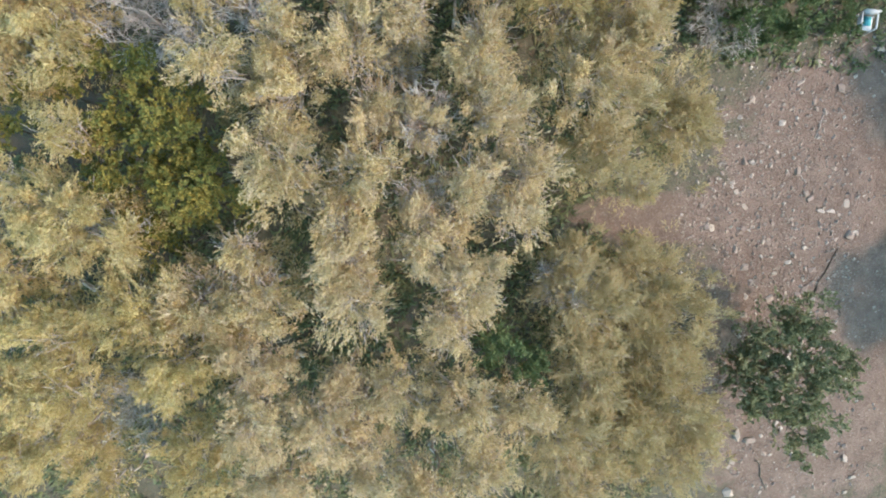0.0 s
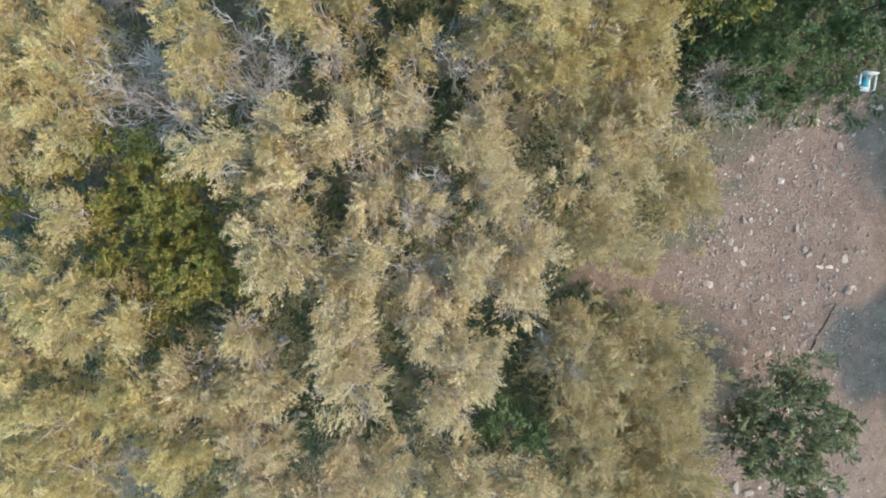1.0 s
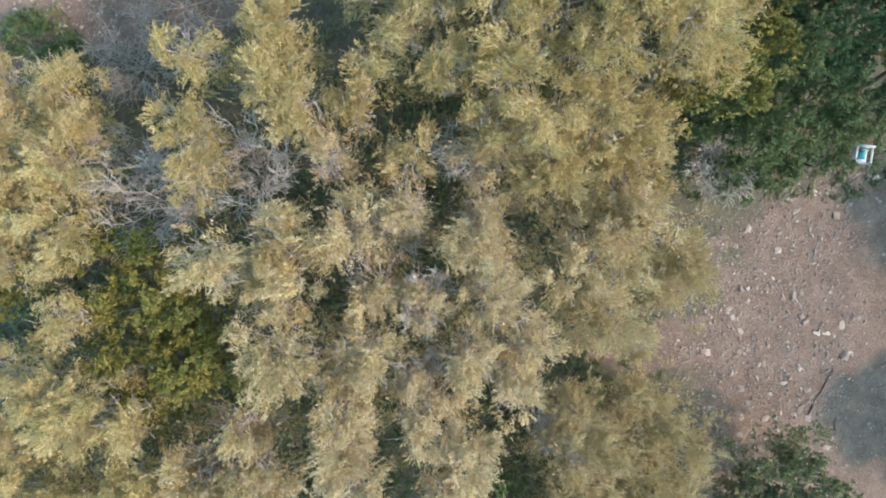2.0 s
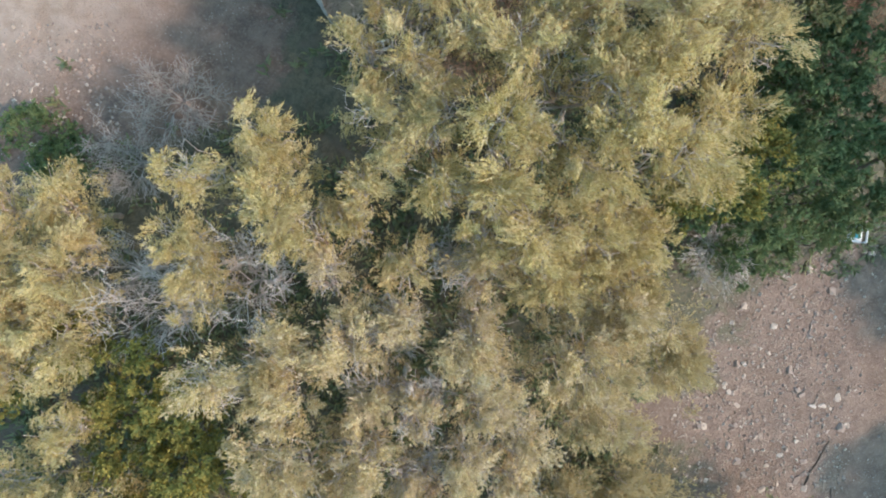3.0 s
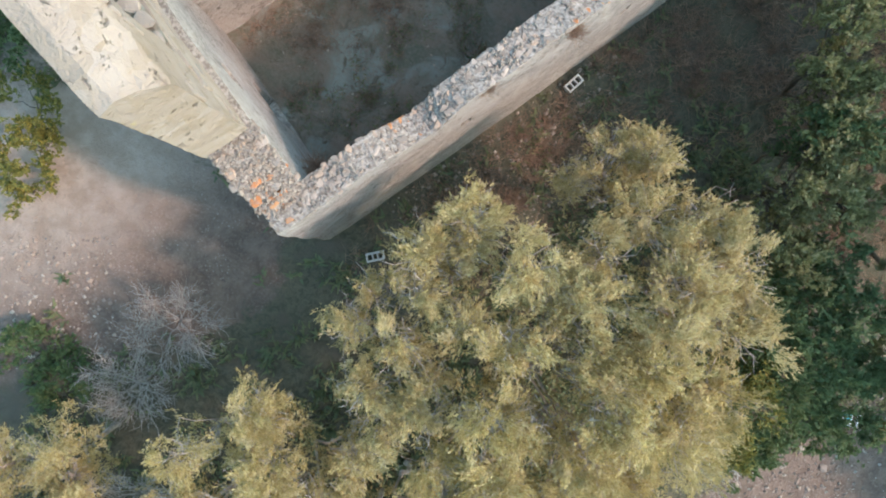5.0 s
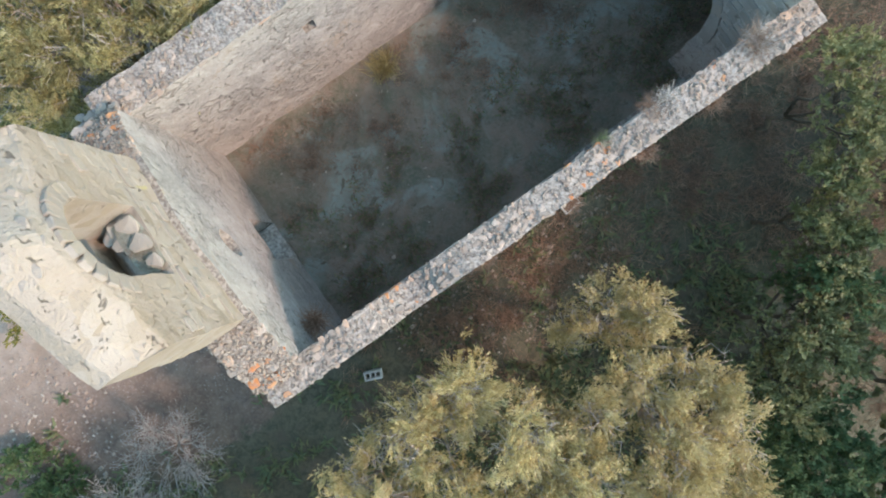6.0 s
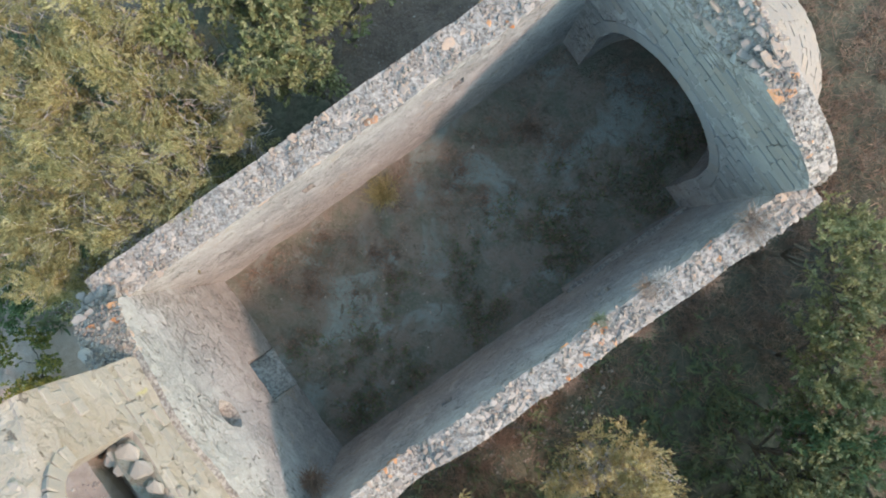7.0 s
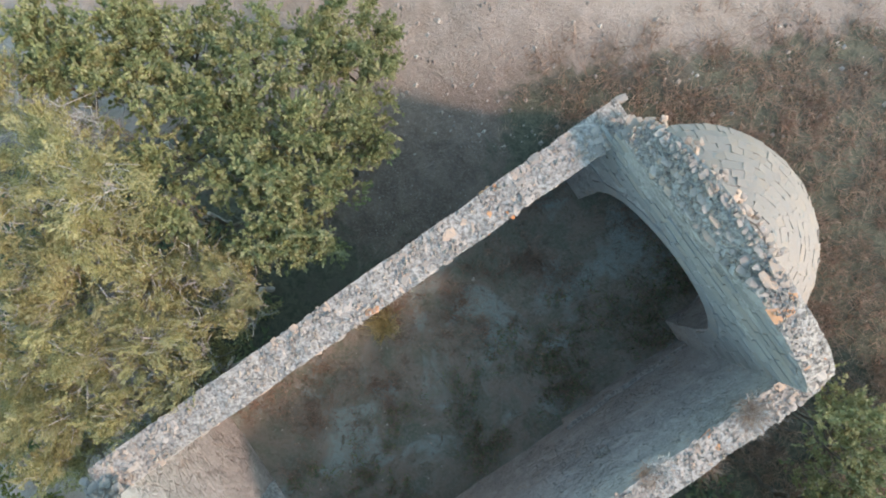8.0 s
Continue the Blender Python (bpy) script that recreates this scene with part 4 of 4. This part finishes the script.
# ---------------------------------------------------------------- loose things
def chair(x, y, turn):
    z = height(x, y)
    thing = tagged(new("plastic_chair"), "white plastic garden chair with a teal cloth on its seat", "chair")
    thing.matrix_world = pose(x, y, z, 0, 0, turn) @ Matrix.Scale(0.78, 4)
    white = Mat("white_plastic", 0.45)
    white = white.done(white.mix(white.noise(6, 3), (0.50, 0.52, 0.53), (0.40, 0.42, 0.43)))
    teal = Mat("teal_cloth", 0.9)
    teal = teal.done(teal.mix(teal.noise(12, 4), (0.05, 0.26, 0.30), (0.10, 0.40, 0.44)))

    def box(name, lo, hi, mat, label="", round_by=0.012):
        bm = bmesh.new()
        bmesh.ops.create_cube(bm, size=1.0)
        for v in bm.verts:
            v.co = Vector([lo[i] + (hi[i] - lo[i]) * (v.co[i] + 0.5) for i in range(3)])
        bmesh.ops.bevel(bm, geom=bm.edges[:], offset=round_by, segments=2, affect="EDGES")
        return part(name, from_bm(name, bm, mat, True), thing, label)

    box("seat", (-0.23, -0.23, 0.40), (0.23, 0.23, 0.43), white)
    box("backrest", (-0.24, -0.28, 0.43), (0.24, -0.24, 0.80), white)
    for s in (-1, 1):
        box("armrest", (s * 0.24 - 0.035, -0.25, 0.61), (s * 0.24 + 0.035, 0.22, 0.64), white)
        for f in (-1, 1):
            box("leg", (s * 0.24 - 0.025, f * 0.21 - 0.025, -0.05), (s * 0.24 + 0.025, f * 0.21 + 0.025, 0.62 if f > 0 else 0.45), white)
    box("cloth", (-0.17, -0.20, 0.433), (0.06, 0.10, 0.47), teal, "crumpled teal cloth", 0.015)
    return thing


chair(10.15, 5.50, 172)


def cement_block(x, y, turn, lift=0.0):
    """A hollow building block on its side, three holes up."""
    bm = bmesh.new()
    xs, ys = (-0.2, -0.165, -0.07, -0.045, 0.045, 0.07, 0.165, 0.2), (-0.1, -0.06, 0.06, 0.1)

    def solid(i, j):
        return not (j == 1 and i in (1, 3, 5))

    for z, lid in ((0.0, True), (0.19, True)):
        for i in range(7):
            for j in range(3):
                if solid(i, j):
                    bm.faces.new([bm.verts.new((xs[a], ys[b], z)) for a, b in ((i, j), (i + 1, j), (i + 1, j + 1), (i, j + 1))])
    for i in range(7):
        for j in range(3):
            if solid(i, j):
                for (a, b, c, d, ni, nj) in ((i, j, i + 1, j, i, j - 1), (i + 1, j, i + 1, j + 1, i + 1, j), (i + 1, j + 1, i, j + 1, i, j + 1), (i, j + 1, i, j, i - 1, j)):
                    if not (0 <= ni < 7 and 0 <= nj < 3) or not solid(ni, nj):
                        bm.faces.new([bm.verts.new(p) for p in ((xs[a], ys[b], 0), (xs[c], ys[d], 0), (xs[c], ys[d], 0.19), (xs[a], ys[b], 0.19))])
    bmesh.ops.remove_doubles(bm, verts=bm.verts, dist=0.001)
    m = Mat("cement")
    me = from_bm("cement_block", bm, m.done(m.mix(m.noise(18, 5), (0.42, 0.42, 0.40), (0.55, 0.54, 0.51)), m.noise(60, 3), 0.5, 0.01))
    ob = tagged(new("cement_block", me), "grey hollow cement building block lying on the ground", "block", "cement blocks")
    ob.matrix_world = pose(x, y, height(x, y) - 0.02 + lift, 4, -3, turn)
    return ob


cement_block(2.98, 13.33, 42)
cement_block(-1.34, 9.58, 12)


def stick(x, y, turn, length, thick=0.02, material=BARK):
    rng = random.Random(int(x * 100 + y * 7))
    c, s = math.cos(radians(turn)), math.sin(radians(turn))
    pts = []
    for i in range(7):
        f = i / 6 - 0.5
        px, py = x + c * length * f + rng.gauss(0, 0.03), y + s * length * f + rng.gauss(0, 0.03)
        pts.append((Vector((px - x, py - y, height(px, py) + thick * 0.6)), thick * (1 - 0.6 * abs(f + 0.2))))
    ob = new("stick", mesh("stick", *tubes([pts], 6), material, True))
    ob.location = (x, y, 0)
    return tagged(ob, "weathered fallen stick lying on stony earth", "stick", "fallen sticks")


DARK = bark_material("dark_stick", (0.10, 0.08, 0.065), (0.17, 0.14, 0.11))
stick(10.05, -0.65, 65, 1.5, 0.025, DARK)
stick(8.75, -6.3, 110, 1.0, 0.03, DARK)
stick(9.5, 3.2, 75, 0.7, 0.015, BARK)
stick(9.1, 1.9, 140, 0.5, 0.015, BARK)
stick(10.6, -1.6, 100, 0.5, 0.02, DARK)

# ---------------------------------------------------------------- pieces of the walls, the roof and the ground
prng = random.Random(5)
CAPS = [rock_mesh("cap_stone", 100 + i, STONE, 0.5, 15, 0.75) for i in range(14)]
CROWN = [rock_mesh("crown_stone", 150 + i, PALE, 0.5, 22, 0.3) for i in range(6)]
TILES = [rock_mesh("tile_shard", 200 + i, BRICK, 0.35) for i in range(4)]
ROCKS = [rock_mesh("field_stone", 300 + i, ROCK, 0.5, 11, 0.35) for i in range(10)]


def lay(name, data, parent, x, y, z, sx, sy, sz, turn, tilt=0.0, roll=0.0):
    ob = new(name, data)
    ob.parent = parent
    ob.matrix_basis = Matrix.LocRotScale((x, y, z), Euler((radians(tilt), radians(roll), radians(turn))), (sx, sy, sz))
    return ob


def cap(wall, along, span, across, top, turn, size=0.15, shards=(), rows=3, chips=900, lower=None):
    """Rubble along a wall top. along(s, c) gives the plan point for a place s along and c across."""
    s0, s1 = span
    for row in range(rows):
        s = s0 + prng.random() * size
        while s < s1:
            w = size * prng.choice((0.55, 0.65, 0.8, 1.0, 1.3, 1.7)) * prng.uniform(0.9, 1.1)
            c = across[0] + (across[1] - across[0]) * (row + 0.5 + prng.uniform(-0.18, 0.18)) / rows
            x, y = along(s + w / 2, c)
            d = (across[1] - across[0]) / rows * prng.uniform(0.8, 1.25)
            shard = any(abs(s - q) < r and prng.random() < 0.7 for q, r in shards)
            data = prng.choice(TILES if shard else CAPS)
            lay("tile_shard" if shard else "stone", data, wall, x, y, top(s + w / 2) - (lower(s, c) if lower else 0.0) - 0.035 + prng.uniform(-0.015, 0.012), w * 1.15, d * 1.15, size * prng.uniform(0.5, 0.72), turn + prng.uniform(-14, 14), prng.uniform(-4, 4), prng.uniform(-4, 4))
            s += w
    verts, faces = [], []
    for _ in range(chips):
        s, c = prng.uniform(s0, s1), prng.uniform(across[0] + 0.02, across[1] - 0.02)
        x, y = along(s, c)
        w = prng.uniform(0.02, 0.05)
        o = len(verts)
        verts += [Vector((x, y, top(s) - (lower(s, c) if lower else 0.0) + prng.uniform(-0.005, 0.025))) + Matrix.Rotation(prng.uniform(0, 6.3), 3, "Z") @ Vector(v) * w for v in ((1.2, 0.2, 0), (0.1, 0.9, 0), (-1, 0.3, 0), (-0.5, -0.9, 0), (0.6, -0.7, 0), (0.1, 0.0, prng.uniform(0.3, 0.7)))]
        faces += [(o + k, o + (k + 1) % 5, o + 5) for k in range(5)]
    tagged(part("rubble", mesh("rubble", verts, faces, CHIPS), wall), kind="stuff")


cap(se_wall, lambda s, c: (s, c), (0.0, 10.2), (0.0, 0.48), se_top, 0, 0.15, ((0.25, 0.3), (5.9, 0.35), (5.3, 0.3), (8.4, 0.3), (2.4, 0.2)), 4)
cap(nw_wall, lambda s, c: (s, c), (0.4, 10.2), (4.91, 5.48), nw_top, 0, 0.142, ((5.4, 0.3), (7.6, 0.3)), 4)
cap(east_wall, lambda s, c: (c, s), (0.45, 4.95), (9.78, 10.25), east_top, 90, 0.16, ((1.8, 0.35), (1.0, 0.25)), 3, lower=lambda s, c: east_worn(s, (c - INNER_EAST) / 0.47, east_top(s)))
cap(west_wall, lambda s, c: (c, s), (0.3, 1.35), (0.0, 0.80), west_top, 90, 0.16, ((0.4, 0.25),), 4)
cap(west_wall, lambda s, c: (c, s), (4.0, 5.3), (0.0, 0.80), west_top, 90, 0.17, ((4.6, 0.25),), 4)
# fallen rubble heaped on the slumped north half of the east wall's crown
for _ in range(95):
    y, x = prng.uniform(2.4, 5.0), prng.uniform(9.82, 10.55)
    w = prng.uniform(0.07, 0.16)
    z = east_top(y) - (east_worn(y, (x - INNER_EAST) / 0.47, east_top(y)) if x < 10.25 else 0.0) - 0.06 - 0.9 * max(0.0, x - 10.2)
    lay("stone", prng.choice(CAPS), east_wall, x, y, z + prng.uniform(-0.02, 0.02), w, w * prng.uniform(0.6, 1.0), w * 1.1, prng.uniform(0, 180), prng.uniform(-20, 20), prng.uniform(-35, 10))


def block_mesh(name, material, seed, round_by=0.08, chip=0.04):
    """A dressed block 1 x 1 x 1 about its back face, its front chipped."""
    rng = random.Random(seed)
    bm = bmesh.new()
    bmesh.ops.create_cube(bm, size=1.0)
    bmesh.ops.bevel(bm, geom=bm.edges[:], offset=round_by, segments=1, affect="EDGES")
    for v in bm.verts:
        v.co += Vector([rng.uniform(-chip, chip) for _ in range(3)])
    return from_bm(name, bm, material)


BLOCKS = [block_mesh("course_block", SLAB, 400 + i) for i in range(6)]
PALES = [block_mesh("pale_block", PALE, 420 + i) for i in range(6)]
# thin courses over the apse arch
z = 2.3
while z < 5.2:
    h = prng.uniform(0.12, 0.19)
    y = THICK + 0.05
    while y < WIDTH - 0.65:
        w = prng.uniform(0.24, 0.5)
        m = y + w / 2
        if z + h < east_top(m) - 0.08 - 1.4 * east_worn(m, 0.0, east_top(m)) and z > max(arch_edge(y) if abs(y - MID) < ARCH_R else 0, arch_edge(y + w) if abs(y + w - MID) < ARCH_R else 0) + 0.16:
            lay("block", prng.choice(BLOCKS), east_wall, INNER_EAST + 0.016 + prng.uniform(-0.02, 0.012), m, z + h / 2 + prng.uniform(-0.02, 0.02), 0.06, w - 0.015, h * prng.uniform(0.85, 1.0) - 0.012, 0, prng.uniform(-3, 3))
        y += w
    z += h
# ring of the apse arch
for i in range(21):
    w = math.pi * (i + 0.5) / 21
    lay("voussoir", prng.choice(BLOCKS), east_wall, INNER_EAST + 0.012, MID + (ARCH_R + 0.125) * math.cos(w), ARCH_Z + (ARCH_R + 0.125) * math.sin(w), 0.07, 0.23, 0.27, 0, math.degrees(w))

# bell gable: arch ring, sill stones, facing and crown
FACE = 0.687
for i in range(13):
    w = math.pi * (i + 0.5) / 13
    lay("voussoir", prng.choice(PALES), bell_gable, FACE - 0.025, BELL_MID + (BELL_R + 0.105) * math.cos(w), BELL_SPRING + (BELL_R + 0.105) * math.sin(w), 0.07, 0.21, 0.135, 0, math.degrees(w) + prng.uniform(-3, 3))
SILLS = [rock_mesh("sill_stone", 170 + i, PALE, 0.3, 20, 0.8) for i in range(5)]
# flat bed in soil colour that keeps the gaps between sill stones dark
SILL_BED = rock_mesh("sill_grit", 180, SOIL, 0.12, 24, 0.8)
lay("sill_grit", SILL_BED, bell_gable, 0.50, BELL_MID, BELL_SILL - 0.02, 0.40, 0.94, 0.3, 0)
for a, b, w, d, turn in ((0.55, 0.02, 0.26, 0.25, 12), (0.53, 0.29, 0.28, 0.24, -20), (0.34, 0.16, 0.25, 0.24, 8), (0.33, 0.40, 0.20, 0.18, 25), (0.57, -0.25, 0.18, 0.2, -14), (0.20, 0.33, 0.2, 0.2, 40)):
    lay("sill_stone", prng.choice(SILLS), bell_gable, a, BELL_MID + b, BELL_SILL - 0.02 - 0.40 * max(0.0, 1 - a / 0.68) ** 2, w * 1.15, d * 1.15, 0.42, turn, 0, -8)
z = 5.05
while z < 8.0:
    h = prng.uniform(0.13, 0.22)
    y = BELL0 + 0.04
    while y < BELL1 - 0.1:
        w = prng.uniform(0.16, 0.42)
        m = min(y + w / 2, BELL1 - w / 2)
        clear = not (abs(m - BELL_MID) < BELL_R + 0.3 + w / 2 and BELL_SILL - h < z < BELL_SPRING + BELL_R + 0.32)
        if clear and z + h < gable_top(m) - 0.5 and prng.random() < 0.55:
            lay("block", prng.choice(PALES), bell_gable, FACE - 0.022 + prng.uniform(-0.012, 0.008), m, z + h / 2, 0.06, w - 0.025, h - 0.02, 0, prng.uniform(-3, 3))
        y += w
    z += h
for _ in range(26):
    s, d = prng.uniform(BELL0 + 0.1, BELL1 - 0.1), prng.uniform(0.05, 0.95)
    v = gable_place(s, d, gable_top(s))
    w = prng.uniform(0.12, 0.3)
    lay("stone", prng.choice(CROWN), bell_gable, v.x, v.y, v.z - 0.11, w, w * prng.uniform(0.6, 1.0), 0.15, prng.uniform(0, 180), 0, 0)

# added soil-coloured lump, standing in for shade in the west wall's round hole
SHADE_PLUG = [rock_mesh("shade_plug", 500, SOIL, 0.6, 30, 0.3)]
lay("shade_plug", SHADE_PLUG[0], west_wall, 0.22, 2.55, 3.30, 0.34, 0.58, 0.50, 0)

# stone slabs of the apse roof
ROOF = ((0.25, 4.66), (0.6, 4.52), (1.2, 4.12), (1.75, 3.62), (2.10, 3.15))


def roof_z(r):
    for (r0, z0), (r1, z1) in zip(ROOF, ROOF[1:]):
        if r <= r1:
            return z0 + (z1 - z0) * (r - r0) / (r1 - r0), math.degrees(math.atan2(z0 - z1, r1 - r0))
    return ROOF[-1][1], 50.0


SLABROOF = stone_material("roof_slab", ((0.30, 0.25, 0.212), (0.285, 0.24, 0.207), (0.31, 0.248, 0.20)))
SLABS = [block_mesh("roof_slab", SLABROOF, 440 + i, 0.03, 0.02) for i in range(6)]
r = 0.42
while r < 2.05:
    deep = prng.uniform(0.12, 0.17)
    w = -math.pi / 2 + prng.uniform(0.03, 0.1)
    while w < math.pi / 2 - 0.05:
        wide = prng.uniform(0.12, 0.27)
        step = wide / (r + deep / 2)
        z, pitch = roof_z(r + deep / 2)
        mid = w + step / 2
        lay("roof_slab", prng.choice(SLABS), apse, APSE_X + (r + deep / 2) * math.cos(mid), MID + (r + deep / 2) * math.sin(mid), z + 0.004 + prng.uniform(-0.004, 0.004), deep / math.cos(radians(pitch)) * prng.uniform(1.0, 1.08), wide * prng.uniform(1.0, 1.1), 0.04, math.degrees(mid) + prng.uniform(-7, 7), prng.uniform(-3, 3), pitch + prng.uniform(-3, 3))
        w += step
    r += deep

# stones on the slope and in the clearing
placed = 0
while placed < 225:
    x, y = prng.uniform(5.8, 11.5), prng.uniform(-7.5, 5.5)
    if prng.random() < bare(x, y) ** 2 * (1.0 if x < 9.8 else 0.35):
        w = min(0.36, 0.075 + 0.062 * prng.expovariate(1.0))
        lay("stone", prng.choice(ROCKS), GROUND, x, y, height(x, y) - 0.12 * w, w * prng.uniform(0.9, 1.8), w, w * prng.uniform(0.7, 1.2), prng.uniform(0, 180), prng.uniform(-15, 15), prng.uniform(-15, 15))
        placed += 1
placed = 0
while placed < 70:
    x, y = prng.gauss(-9.3, 0.9), prng.gauss(8.6, 0.8)
    w = 0.05 + 0.03 * prng.expovariate(1.0)
    lay("stone", prng.choice(ROCKS), GROUND, x, y, height(x, y) - 0.2 * w, w * 1.3, w, w, prng.uniform(0, 180), prng.uniform(-15, 15))
    placed += 1
verts_g, faces_g = [], []
for _ in range(6500):
    x, y = prng.choice(((prng.uniform(6.0, 11), prng.uniform(-6, 5.5)), (prng.uniform(6.0, 10.5), prng.uniform(-1, 5.5)), (prng.uniform(5.5, 12), prng.uniform(-8, 6)), (prng.uniform(-1, 11), prng.uniform(20, 27)), (prng.uniform(-13, -7), prng.uniform(7, 10)), (prng.uniform(-1, 4), prng.uniform(10, 14))))
    if in_chapel(x, y, 0.1):
        continue
    w, z, o = prng.choice((0.018, 0.026, 0.038, 0.062)) * prng.uniform(0.8, 1.3), height(x, y), len(verts_g)
    q = [Vector((x, y, z)) + Vector(v) * w for v in ((1, prng.uniform(-0.4, 0.4), -0.2), (0.2, 1, -0.2), (-1, prng.uniform(-0.4, 0.4), -0.2), (-0.1, -0.9, -0.2), (prng.uniform(-0.4, 0.4), prng.uniform(-0.4, 0.4), 0.75))]
    verts_g += q
    faces_g += [(o, o + 1, o + 4), (o + 1, o + 2, o + 4), (o + 2, o + 3, o + 4), (o + 3, o, o + 4)]
tagged(new("gravel", mesh("gravel", verts_g, faces_g, GRAVEL)), "small pale pebbles scattered over the earth", "gravel", kind="stuff")
for _ in range(60):
    a, b = prng.uniform(1.0, 4.5), prng.uniform(0.8, 4.7)
    w = prng.uniform(0.025, 0.06)
    lay("stone", prng.choice(ROCKS), chapel_floor, a, b, 0.10 + 0.06 * noise.noise((a, b, 0.0)), w * 1.3, w, w, prng.uniform(0, 180))
for a, b, w in ((4.75, 4.2, 0.13), (6.9, 4.2, 0.1), (2.5, 1.0, 0.12), (7.6, 1.0, 0.09)):
    lay("stone", ROCKS[3], chapel_floor, a, b, 0.12, w, w, w * 0.7, 40)
